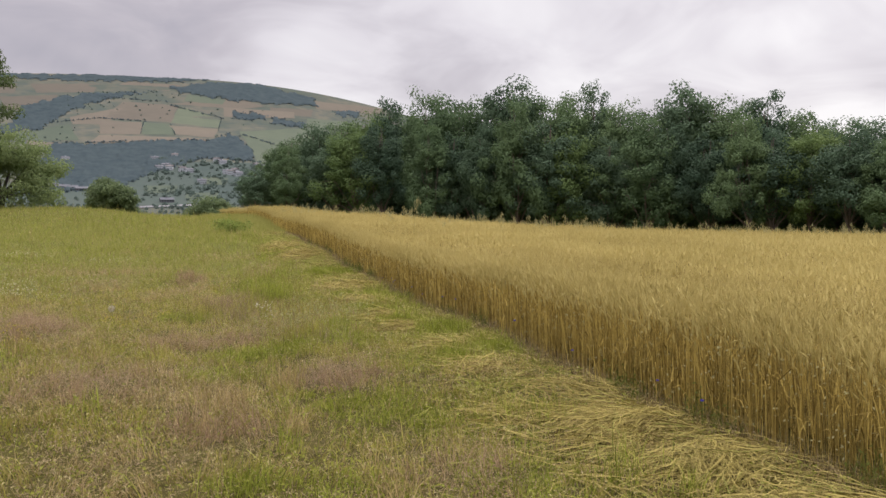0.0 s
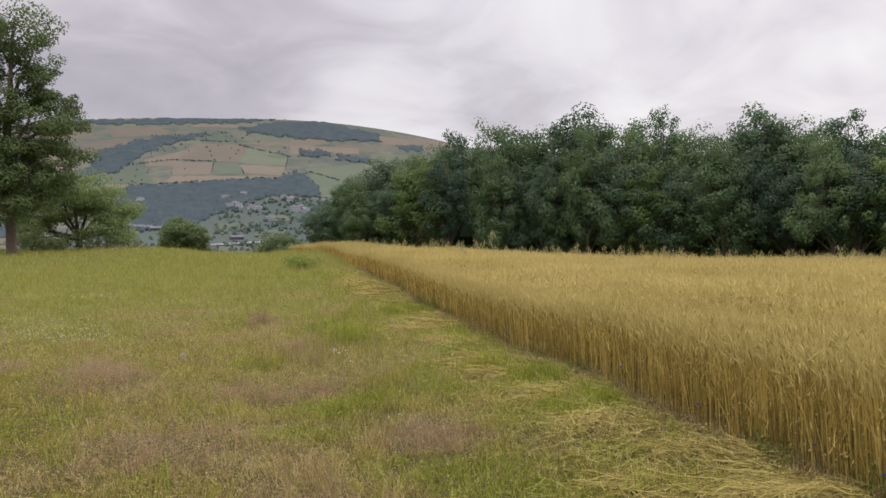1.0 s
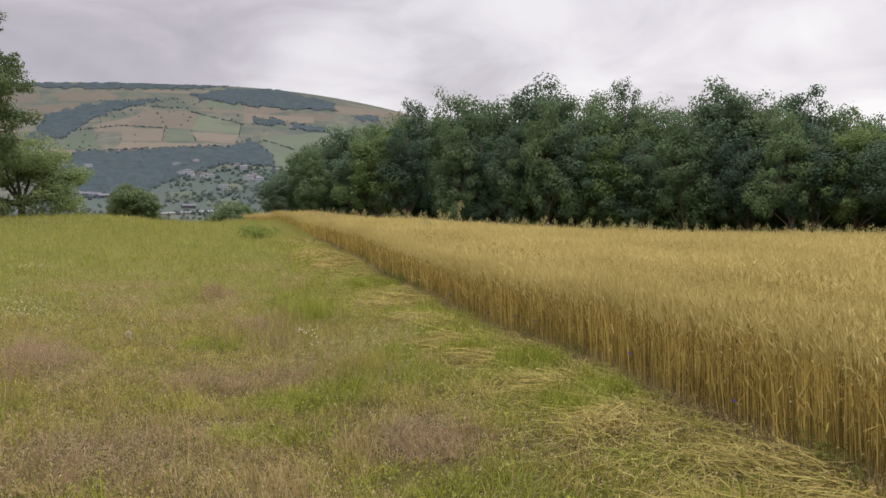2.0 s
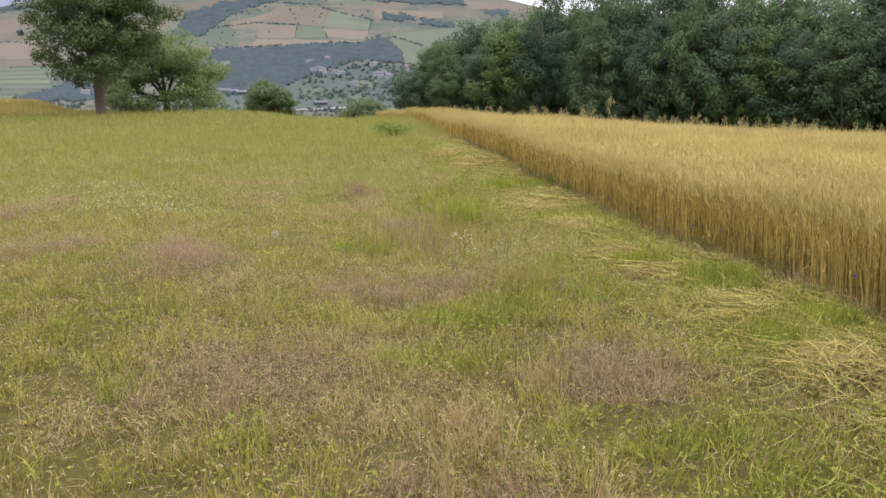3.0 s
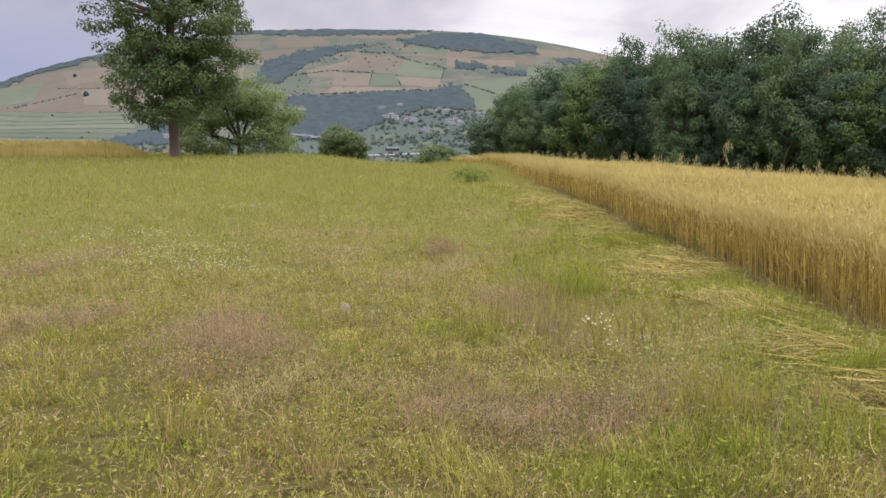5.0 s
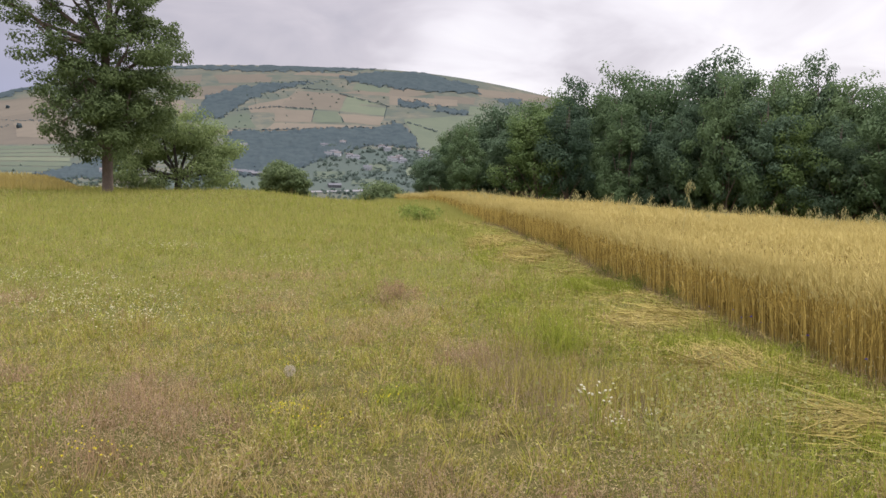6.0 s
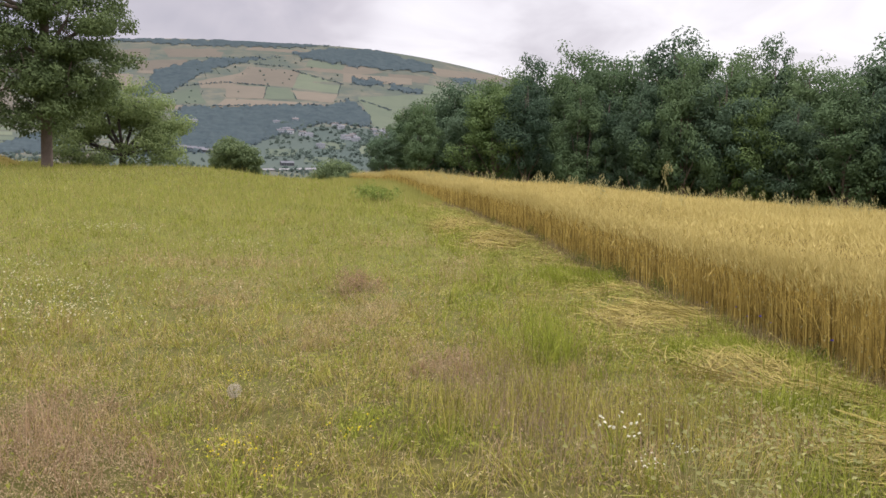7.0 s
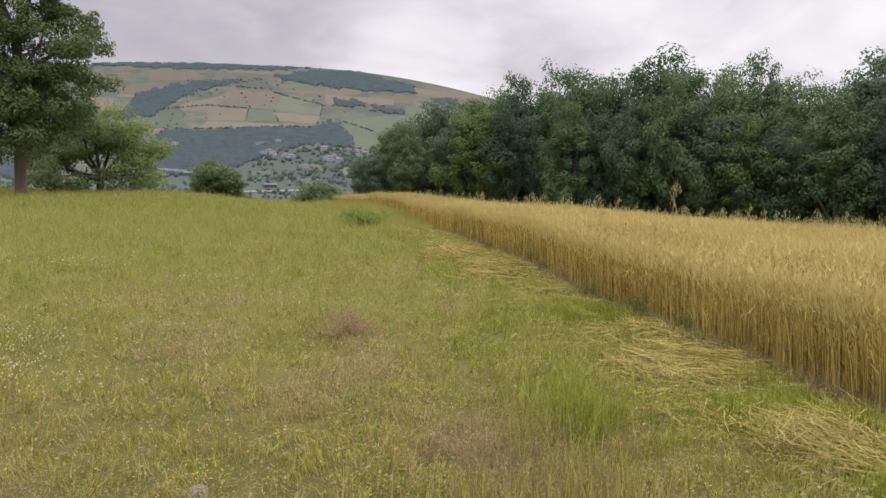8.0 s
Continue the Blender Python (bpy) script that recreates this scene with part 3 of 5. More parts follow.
LUSH = [(-2.0, 9.85, 0.6, 0.32), (-1.7, 10.35, 0.4, 0.35), (-4.38, 9.5, 0.4, 0.6), (-0.26, 10.94, 0.3, 0.5), (-0.82, 7.7, 0.6, 0.33), (-1.5, 10.7, 0.5, 0.7), (-4.46, 9.7, 0.3, 0.6), (-3.83, 18.1, 0.3, 1.6), (-3.0, 13.9, 0.3, 0.8), (-1.31, 13.9, 0.25, 0.8),
        (-3.72, 17.4, 0.3, 1.1), (-2.91, 14.4, 0.2, 0.8), (-1.8, 15.0, 0.25, 0.6), (-3.57, 12.7, 0.4, 0.35), (-1.9, 8.9, 0.5, 0.3), (-0.48, 7.3, 0.5, 0.4), (-0.69, 5.7, 0.5, 0.3), (-4.8, 24.0, 0.5, 2.5), (-1.2, 12.1, 0.4, 0.6)]
YELLOW = [(-4.31, 11.95, 0.16, 0.2), (-4.74, 13.2, 0.14, 0.14), (-4.42, 10.0, 0.14, 0.3), (-3.97, 11.71, 0.14, 0.2), (-4.87, 10.84, 0.2, 0.2), (-3.8, 12.3, 0.12, 0.2), (-3.4, 7.3, 0.1, 0.12)]
BARE = [(-4.26, 9.16, 0.28, 0.25), (-2.81, 9.0, 0.2, 0.15), (-5.36, 14.43, 0.22, 0.2), (-3.42, 9.55, 0.12, 0.12), (-1.9, 9.19, 0.14, 0.12), (-1.45, 10.3, 0.16, 0.25), (-2.82, 12.81, 0.2, 0.25)]
# stands of taller grass that has gone to seed
TALL = [(-2.85, 13.25, 0.34, 0.6), (-2.45, 12.85, 0.26, 0.3), (-3.2, 14.3, 0.24, 0.5), (-2.15, 13.0, 0.25, 0.4), (-1.75, 11.0, 0.35, 0.3), (-3.35, 13.0, 0.3, 0.4)]
WHITE = [(-8.3, 15.9, 1.5, 1.5), (-10.4, 17.8, 1.2, 0.8), (-10.8, 22.5, 0.9, 0.5), (-7.9, 20.6, 0.9, 0.2), (-7.2, 15.0, 0.6, 0.6)]


# heaps of fallen straw: middle, half widths, height
HEAPS = [(1.05, 6.9, 0.45, 0.5, 0.12), (1.35, 6.1, 0.45, 0.45, 0.10), (0.85, 8.0, 0.45, 0.35, 0.09), (0.38, 7.25, 0.4, 0.3, 0.03), (-0.15, 10.2, 0.36, 0.35, 0.05), (0.2, 9.0, 0.34, 0.4, 0.05), (-1.10, 13.9, 0.25, 0.22, 0.05), (-2.2, 16.35, 0.25, 0.4, 0.05),
         (-1.4, 14.55, 0.40, 0.46, 0.07), (-1.85, 16.8, 0.36, 0.5, 0.06), (-4.1, 23.3, 0.4, 1.1, 0.06), (-0.65, 11.6, 0.3, 0.4, 0.06), (-1.02, 12.55, 0.28, 0.4, 0.06), (-5.2, 26.0, 0.4, 1.2, 0.06), (1.6, 5.2, 0.5, 0.5, 0.09)]
FRESH = [(-1.76, 15.13, 0.24, 0.26), (-1.38, 15.55, 0.26, 0.25), (-1.36, 13.6, 0.24, 0.2), (-2.34, 19.3, 0.3, 0.5), (-0.14, 11.3, 0.3, 0.4), (0.0, 9.45, 0.25, 0.3), (0.35, 10.0, 0.3, 0.3), (-0.8, 12.1, 0.3, 0.3), (-2.9, 19.4, 0.4, 0.8)]


# worn brown mats of broken straw: middle and half widths
MATS = [(-1.42, 14.5, 0.36, 0.48), (-1.85, 16.85, 0.26, 0.42), (1.1, 6.9, 0.3, 0.35), (0.2, 9.0, 0.25, 0.3), (-0.65, 11.6, 0.22, 0.3), (-2.9, 19.9, 0.25, 0.6), (-4.1, 23.3, 0.3, 0.9)]


def mound(x, y):
    """How high the straw lies, in metres."""
    k = np.zeros(np.shape(x))
    for cx, cy, rx, ry, h in HEAPS:
        q = ((x - cx) / rx) ** 2 + ((y - cy) / ry) ** 2
        k = np.maximum(k, h * (0.75 if cy < 9 else 0.5) * np.exp(-1.3 * q))
    return k * (0.55 + 0.9 * vnoise(x, y, 0.16, 14))


def build_meadow():
    x, y, d = spread(lambda d: 2900 * (4.2 / d) ** 1.42, 3.5, 60, -62)
    n = len(x)
    # thin places, where the dark thatch shows between the tussocks
    gap = vnoise(x, y, 0.075, 21) * 0.5 + vnoise(x, y, 0.19, 22) * 0.5
    keep = rng.random(n) > np.maximum(0.90 * smooth(0.53, 0.40, gap) * (1 - 0.7 * smooth(7, 16, d)), 0.8 * drift(x, y, BARE))
    keep &= rng.random(n) > 0.8 * np.clip(mound(x, y) / 0.03, 0, 1) + 0.62 * smooth(1.4, 0.8, edge_x(y) - x) * (0.6 + 0.4 * smooth(9, 12, y))
    x, y, d, gap = (q[keep] for q in (x, y, d, gap))
    n = len(x)
    far = d / 4.2
    vi, dr, lu = drift(x, y, VIOLET), drift(x, y, DRY), drift(x, y, LUSH)
    swath = np.clip(1.3 - (edge_x(y) - x) / 1.0, 0, 1)
    lump = vnoise(x, y, 0.28, 1) * 0.6 + vnoise(x, y, 1.1, 2) * 0.4
    tone = vnoise(x, y, 0.75, 3) * 0.5 + vnoise(x, y, 2.6, 4) * 0.5
    roll = rng.random(n)
    kind = np.zeros(n, int)
    kind[roll < 0.08 * (1 - 0.6 * smooth(12, 20, y)) + (0.60 - 0.45 * smooth(10, 20, y)) * np.clip(tone - 0.42, 0, 1)] = 2
    kind[roll > 0.93 - 0.45 * np.clip(0.48 - tone, 0, 1) - 0.10 * smooth(12, 24, y)] = 3
    kind[rng.random(n) < (0.06 + 0.9 * np.clip(vnoise(x, y, 0.9, 5) * 0.6 + vnoise(x, y, 0.3, 6) * 0.4 - 0.56, 0, 1)) * (1 - 0.8 * smooth(14, 22, y))] = 1
    kind[rng.random(n) < dr * 0.80] = 2
    kind[rng.random(n) < vi * 0.82] = 1
    kind[rng.random(n) < lu * 0.86] = 3
    kind[(kind == 0) & (rng.random(n) < smooth(6.5, 12, d))] = 4      # the closed sward farther off
    z = height(x, y) - 0.005
    tall = (0.22 + 0.62 * lump + 2.0 * np.clip(gap - 0.42, 0, 1)) * (1 + 0.35 * smooth(18, 40, y))
    wind = 12.0 * vnoise(x, y, 0.28, 23) + 3.0 * vnoise(x, y, 1.3, 24) + rng.normal(0, 0.75, n)      # neighbours are matted the same way
    sizes = {0: (0.078, 0.0038, 0.74), 1: (0.110, 0.0030, 0.62), 2: (0.094, 0.0036, 0.85), 3: (0.092, 0.0046, 0.60), 4: (0.082, 0.0046, 0.68)}
    names = {0: ("meadow_grass", M_GRASS, "short yellow-green meadow grass"), 1: ("bent_grass", M_VIOLET, "drifts of fine purplish-brown flowering grass"),
             2: ("dry_grass", M_DRY, "dry straw-coloured grass among the green"), 3: ("lush_grass", M_LUSH, "patches of fresh bright green grass"), 4: ("sward", M_SWARD, "closed yellow-green sward of the upper meadow")}
    for k, (h, w, ln) in sizes.items():
        m = kind == k
        c = m.sum()
        hh = h * tall[m] * rng.lognormal(0, 0.32, c) * (1 - 0.15 * swath[m]) * np.minimum(1.7, far[m] ** 0.22)
        lean = np.abs(rng.normal(ln, 0.30, c)).clip(0, 1.15)
        ww = w * far[m] ** 0.66 * rng.uniform(0.6, 1.4, c)
        bold = rng.random(c) < 0.13      # stalks that rise out of the mat
        hh, lean, ww = np.where(bold, hh * 1.7, hh), np.where(bold, lean * 0.5, lean), np.where(bold, ww * 0.8, ww)
        close = d[m] < 7.0
        at = [q[m] for q in (x, y, z)]
        pieces = [make(*[q[sel] for q in (*at, hh, ww * wide, lean, wind[m])]) for make, sel, wide in ((blades, close, 1.0), (fine_blades, ~close, 1.35))]
        stuff(names[k][0], *joined([q for q in pieces if len(q[0])]), names[k][1], names[k][2], "grass")
        if k in (0, 2):      # scattered seed heads
            some = rng.random(c) < 0.30 / far[m] ** 0.4
            tip = np.stack([x[m] + np.cos(wind[m]) * lean * hh * 0.8, y[m] + np.sin(wind[m]) * lean * hh * 0.8, z[m] + hh * 0.9], -1)[some]
            q = tip + rng.normal(0, 1, tip.shape) * (hh[some] * 0.03)[:, None]
            size = far[m][some] ** 0.6
            stuff("seed_tops", *cards(q, rng.normal(size=q.shape), 0.021 * size, 0.0062 * size, None, True), M_TOP, "fine seed heads of the meadow grass", "grass")
    # the haze of tiny florets over the flowering bent grass
    x, y, d = spread(lambda d: 7200 * (4.2 / d) ** 1.9, 3.5, 24, -16, 0.25)
    chance = np.maximum(1.0 * drift(x, y, VIOLET, 1.2), 0.35 * drift(x, y, DRY)) + 0.05 + 0.5 * np.clip(vnoise(x, y, 0.8, 5) * 0.6 + vnoise(x, y, 0.3, 6) * 0.4 - 0.55, 0, 1)
    keep = rng.random(len(x)) < chance
    x, y, d = x[keep], y[keep], d[keep]
    n = len(x)
    p = np.stack([x, y, height(x, y) + 0.03 + 0.17 * rng.beta(2.0, 1.8, n) * (0.5 + vnoise(x, y, 0.22, 9))], -1)
    size = (d / 4.2) ** 0.75 * rng.uniform(0.6, 1.4, n)
    stuff("floret_haze", *cards(p, rng.normal(size=p.shape), 0.0085 * size, 0.0042 * size, None, True), M_FLORET, "airy haze of tiny purplish-brown grass florets", "grass")
    # dead thatch lying between the tussocks, thickest where the sward has withered
    x, y, d = spread(lambda d: 1500 * (4.2 / d) ** 1.6, 3.5, 22, -14)
    keep = rng.random(len(x)) < 0.45 + 0.55 * np.maximum(drift(x, y, DRY), drift(x, y, VIOLET))
    x, y, d = x[keep], y[keep], d[keep]
    n = len(x)
    p = np.stack([x, y, height(x, y) + rng.uniform(0.008, 0.04, n)], -1)
    nor = rng.normal(0, 0.3, (n, 3)) + np.array([0, 0, 1.0])
    nor /= np.linalg.norm(nor, axis=1)[:, None]
    v, f = cards(p, nor, rng.uniform(0.02, 0.09, n), 0.0048 * (d / 4.2) ** 0.7, None, True)
    stuff("thatch", v, f, M_THATCH, "dead brown thatch on the ground between the tussocks", "grass")
    # tall brown bents gone to seed
    xs, ys = [], []
    for cx, cy, rx, ry in TALL:
        c = int(3000 * rx * ry)
        xs.append(cx + rng.normal(0, rx * 0.55, c)), ys.append(cy + rng.normal(0, ry * 0.55, c))
    x, y = np.concatenate(xs), np.concatenate(ys)
    n = len(x)
    h, lean, head = rng.uniform(0.10, 0.30, n), np.abs(rng.normal(0.25, 0.18, n)), rng.uniform(0, 6.3, n)
    tip = np.stack([x + np.cos(head) * lean * h, y + np.sin(head) * lean * h, height(x, y) + h * 0.95], -1)
    green = rng.random(n) < 0.78
    for sel, mat, label in ((green, M_GRASS, "tall green grass stems standing above the meadow"), (~green, M_THATCH, "tall brown grass stems gone to seed above the meadow")):
        stuff("tall_bents", *fine_blades(x[sel], y[sel], height(x[sel], y[sel]), h[sel], np.full(sel.sum(), 0.006), lean[sel], head[sel]), mat, label, "grass")
    q = np.repeat(tip[~green], 3, 0) + rng.normal(0, 1, (3 * (~green).sum(), 3)) * np.array([0.010, 0.010, 0.022])
    stuff("bent_panicles", *cards(q, rng.normal(size=q.shape), 0.016, 0.007, None, True), M_THATCH, "loose brown seed heads of the tall grass", "grass")
    # taller grass that half hides the far end of the wheat
    m = 9000
    y2 = rng.uniform(33, 60, m)
    x2 = edge_x(y2) - 1.5 * rng.random(m) ** 1.6 + 0.15
    v, f = fine_blades(x2, y2, height(x2, y2), rng.uniform(0.12, 0.42, m) * smooth(31, 42, y2), np.full(m, 0.022), np.abs(rng.normal(0.3, 0.2, m)), rng.uniform(0, 6.3, m))
    stuff("headland_grass", v, f, M_SWARD, "taller yellow-green grass along the far end of the wheat", "grass")
    # low leafy herbs between the blades
    x, y, d = spread(lambda d: 800 * (4.2 / d) ** 1.6, 3.5, 26, -22)
    keep = rng.random(len(x)) < 0.15 + np.clip(vnoise(x, y, 0.6, 8) * 1.8 - 0.8, 0, 1) + 0.5 * drift(x, y, LUSH)
    x, y, d = x[keep], y[keep], d[keep]
    n = len(x)
    p = np.stack([x, y, height(x, y) + rng.uniform(0.03, 0.10, n)], -1)
    nor = rng.normal(0, 0.45, (n, 3)) + np.array([0, -0.2, 1.0])
    nor /= np.linalg.norm(nor, axis=1)[:, None]
    v, f = cards(p, nor, 0.022 * (d / 4.2) ** 0.6 * rng.lognormal(0, 0.4, n), 0.012 * (d / 4.2) ** 0.6 * rng.uniform(0.6, 1.6, n))
    stuff("meadow_herbs", v, f, M_HERB, "low clover-like leaves between the grass blades", "herbs")
    # thinly over the rest of the slope, out of the way
    m = 12000
    x2, y2 = rng.uniform(-60, 6, m), rng.uniform(-30, 62, m)
    keep = (x2 < edge_x(y2) - 0.1) & ~((y2 > 3) & (x2 > -1.2 - 1.05 * np.maximum(y2 - 3.5, 0) - 1.5))
    x2, y2 = x2[keep], y2[keep]
    v, f = fine_blades(x2, y2, height(x2, y2), rng.uniform(0.1, 0.3, len(x2)), np.full(len(x2), 0.05), rng.uniform(0.2, 0.8, len(x2)), rng.uniform(0, 6.3, len(x2)))
    m = 34000
    x3, y3 = rng.uniform(-15, 6, m), rng.uniform(-7, 16, m)
    keep = (x3 < edge_x(y3) - 0.1) & ~((y3 > 3.5) & (x3 > -2.7 - 1.05 * np.maximum(y3 - 3.5, 0)))
    x3, y3 = x3[keep], y3[keep]
    v, f = joined([(v, f), fine_blades(x3, y3, height(x3, y3), rng.uniform(0.06, 0.16, len(x3)), np.full(len(x3), 0.022), rng.uniform(0.5, 1.0, len(x3)), rng.uniform(0, 6.3, len(x3)))])
    stuff("slope_grass", v, f, M_GRASS, "sparse meadow grass on the open slope", "grass")


build_meadow()


def strands(x, y, length, width, heading, layer, stations=5):
    """Long bowed straws that lie on the mounds and the trodden grass."""
    n, last = len(x), stations - 1
    bow = rng.normal(0, 0.55, n)
    wave = rng.normal(0, 0.25, n)
    top = rng.normal(0.0, 0.035, n)
    tilt = rng.normal(0, 0.6, n) * width
    v = np.empty((n, 2 * stations, 3))
    px, py = x - np.cos(heading) * length * 0.5, y - np.sin(heading) * length * 0.5
    for k in range(stations):
        ang = heading + bow * (k / last - 0.5) + wave * math.sin(k * 1.9)
        if k:
            px, py = px + np.cos(ang) * length / last, py + np.sin(ang) * length / last
        z = height(px, py) + np.maximum(0.012, 0.012 + layer * (0.065 + mound(px, py)) + top * (k / last) * length / 0.3)
        for side in (0, 1):
            v[:, k * 2 + side, 0] = px - np.sin(ang) * width * (side - 0.5)
            v[:, k * 2 + side, 1] = py + np.cos(ang) * width * (side - 0.5)
            v[:, k * 2 + side, 2] = z + tilt * side + 0.5 * np.abs(tilt)
    i = np.arange(n)[:, None] * 2 * stations
    return v.reshape(-1, 3), [np.concatenate([i + np.array([[2 * k, 2 * k + 1, 2 * k + 3, 2 * k + 2]]) for k in range(last)])]


def along(n, reach, power):
    """Places along the wheat, closest together at the start of the walk, some behind it."""
    y = 4.5 + reach * rng.random(n) ** power
    return np.where(rng.random(n) < 0.08, rng.uniform(-3, 4.5, n), y)


def build_swath():
    """Cut and trodden straw lying along the foot of the wheat, in tangled locks."""
    n = 30000
    y = along(n, 31, 1.3)
    x = edge_x(y) - rng.gamma(3.4, 0.22, n) + 0.10
    keep = rng.random(n) < 0.04 + 1.7 * np.clip(vnoise(x, y, 0.5, 12) * 0.6 + vnoise(x, y, 0.2, 16) * 0.4 - 0.42, 0, 1)
    xs, ys = [x[keep]], [y[keep]]
    for cx, cy, rx, ry, h in HEAPS:
        c = int(6400 * rx * ry * (0.9 if h > 0.095 else 0.45 if cy < 12 else 1.25))
        xs.append(cx + rng.normal(0, rx * 0.6, c)), ys.append(cy + rng.normal(0, ry * 0.6, c))
    x, y = np.concatenate(xs), np.concatenate(ys)
    off = edge_x(y) - x
    keep = (off < 1.8) & (off > -0.03) & (rng.random(len(x)) > 0.8 * drift(x, y, FRESH)) & (np.hypot((x - 1.13) / 1.5, y - 6.42) > 0.055)
    x, y, off = x[keep], y[keep], off[keep]
    n = len(x)
    far = 1 + np.clip(y - 8, 0, 40) * 0.035
    heading = 2.75 + 3.4 * (vnoise(x, y, 0.5, 13) - 0.5) + 1.6 * (vnoise(x, y, 0.17, 15) - 0.5) + rng.normal(0, 0.45, n)
    length = rng.lognormal(-1.5, 0.45, n).clip(0.08, 0.62)
    width, layer = 0.0029 * far * rng.uniform(0.6, 1.4, n), rng.uniform(0.05, 1.0, n)
    near = y < 11
    pieces = [strands(x[q], y[q], length[q], width[q], heading[q], layer[q], st) for q, st in ((near, 5), (~near, 3))]
    stuff("fallen_straw", *joined(pieces), M_STRAW, "flattened straw lying in tangled heaps along the wheat", "straw")
    # long pale grass laid flat with the straw
    n = 11000
    y = along(n, 30, 1.15)
    x = edge_x(y) - rng.gamma(3.2, 0.27, n) + 0.08
    keep = rng.random(n) < (0.25 + 0.9 * smooth(0.35, 0.6, vnoise(x, y, 0.45, 35))) * (1 - 0.9 * drift(x, y, FRESH))
    x, y = x[keep], y[keep]
    n = len(x)
    far = 1 + np.clip(y - 8, 0, 40) * 0.035
    heading = 2.6 + 5.0 * (vnoise(x, y, 0.4, 36) - 0.5) + rng.normal(0, 0.8, n)
    stuff("lying_grass", *strands(x, y, rng.uniform(0.08, 0.34, n), 0.0034 * far, heading, rng.uniform(0.0, 0.9, n), 4), M_LAID, "long pale green grass laid flat along the wheat", "grass")
    # short broken bits and husks between the straws
    n = 22000
    y = along(n, 28, 1.4)
    x = edge_x(y) - rng.gamma(2.0, 0.26, n) + 0.2
    for cx, cy, rx, ry in MATS:
        c = int(22000 * rx * ry)
        x, y = np.append(x, cx + rng.normal(0, rx * 0.6, c)), np.append(y, cy + rng.normal(0, ry * 0.6, c))
    keep = (x < edge_x(y) + 0.25) & (rng.random(len(x)) > 0.85 * drift(x, y, FRESH))
    x, y = x[keep], y[keep]
    n = len(x)
    p = np.stack([x, y, height(x, y) + 0.012 + (0.03 + 0.7 * mound(x, y)) * rng.random(n)], -1)
    nor = rng.normal(0, 0.5, (n, 3)) + np.array([0, 0, 1.0])
    stuff("straw_litter", *cards(p, nor, rng.uniform(0.02, 0.08, n), 0.008 * (1 + np.clip(y - 9, 0, 30) * 0.04), None, True), M_LITTER, "short broken straw and withered leaves at the foot of the wheat", "straw")
    # fresh grass coming up through it
    n = 80000
    y = along(n, 28, 1.5)
    x = edge_x(y) - rng.uniform(0.15, 1.9, n)
    heap = np.clip(mound(x, y) / 0.03, 0, 1)
    lush = drift(x, y, FRESH)
    keep = rng.random(n) < np.maximum(lush, (0.25 + 0.75 * smooth(0.36, 0.56, vnoise(x, y, 0.5, 31))) * (1 - 0.9 * heap))
    x, y = x[keep], y[keep]
    for cx, cy, rx, ry in FRESH + LUSH[:2]:
        c = int(9000 * rx * ry)
        x, y = np.append(x, cx + rng.normal(0, rx * 0.5, c)), np.append(y, cy + rng.normal(0, ry * 0.5, c))
    x, y = x[x < edge_x(y)], y[x < edge_x(y)]
    lush = drift(x, y, FRESH)
    n = len(x)
    far = 1 + np.clip(y - 9, 0, 30) * 0.05
    v, f = fine_blades(x, y, height(x, y), rng.uniform(0.03, 0.09, n) * (1 + 1.0 * lush), 0.0052 * far, np.abs(rng.normal(0.5, 0.3, n)), 9 * vnoise(x, y, 0.3, 32) + rng.normal(0, 0.7, n))
    stuff("swath_grass", v, f, M_LUSH, "fresh green grass in the fallen straw and in the meadow beside it", "grass")


build_swath()


def flower_heads(x, y, z, size, material, name, label, petals=6):
    """Small open flowers on thin stalks."""
    n = len(x)
    nor = np.stack([rng.normal(0, 0.4, n), rng.normal(-0.5, 0.4, n), np.ones(n)], -1)
    nor /= np.linalg.norm(nor, axis=1)[:, None]
    u = np.cross(nor, rng.normal(size=(n, 3)))
    u /= np.linalg.norm(u, axis=1)[:, None]
    w = np.cross(nor, u)
    c = np.stack([x, y, z], -1)
    ring = []
    for k in range(petals * 2):
        q = math.pi * k / petals
        r = size * (1.0 if k % 2 == 0 else 0.55)
        ring.append(c + (u * math.cos(q) + w * math.sin(q)) * r[:, None])
    v = np.stack([c + nor * size[:, None] * 0.25] + ring, 1)
    m = petals * 2
    i = np.arange(n)[:, None] * (m + 1)
    f = np.concatenate([i + np.array([[0, 1 + k, 1 + (k + 1) % m]]) for k in range(m)])
    return stuff(name, v.reshape(-1, 3), [f], material, label, "flowers")


def build_flowers():
    def scatter(spots, per):
        xs, ys = [], []
        for cx, cy, rx, ry in spots:
            n = int(per * rx * ry * 3.14)
            xs.append(cx + rng.normal(0, rx * 0.55, n)), ys.append(cy + rng.normal(0, ry * 0.55, n))
        return np.concatenate(xs), np.concatenate(ys)

    for spots, per, size, mat, name, label, h in (
            (WHITE, 80, 0.0085, M_CREAM, "white_flowers", "drift of tiny cream-white flowers in the grass", 0.20),
            (YELLOW, 330, 0.0058, M_YELLOW, "yellow_flowers", "scattered small yellow flowers in the grass", 0.15)):
        x, y = scatter(spots, per)
        keep = x < edge_x(y) - 0.1
        x, y = x[keep], y[keep]
        z = height(x, y) + h * rng.uniform(0.7, 1.3, len(x))
        flower_heads(x, y, z, size * rng.uniform(0.7, 1.3, len(x)) * (1 + np.clip(y - 12, 0, 30) * 0.04), mat, name, label)


build_flowers()


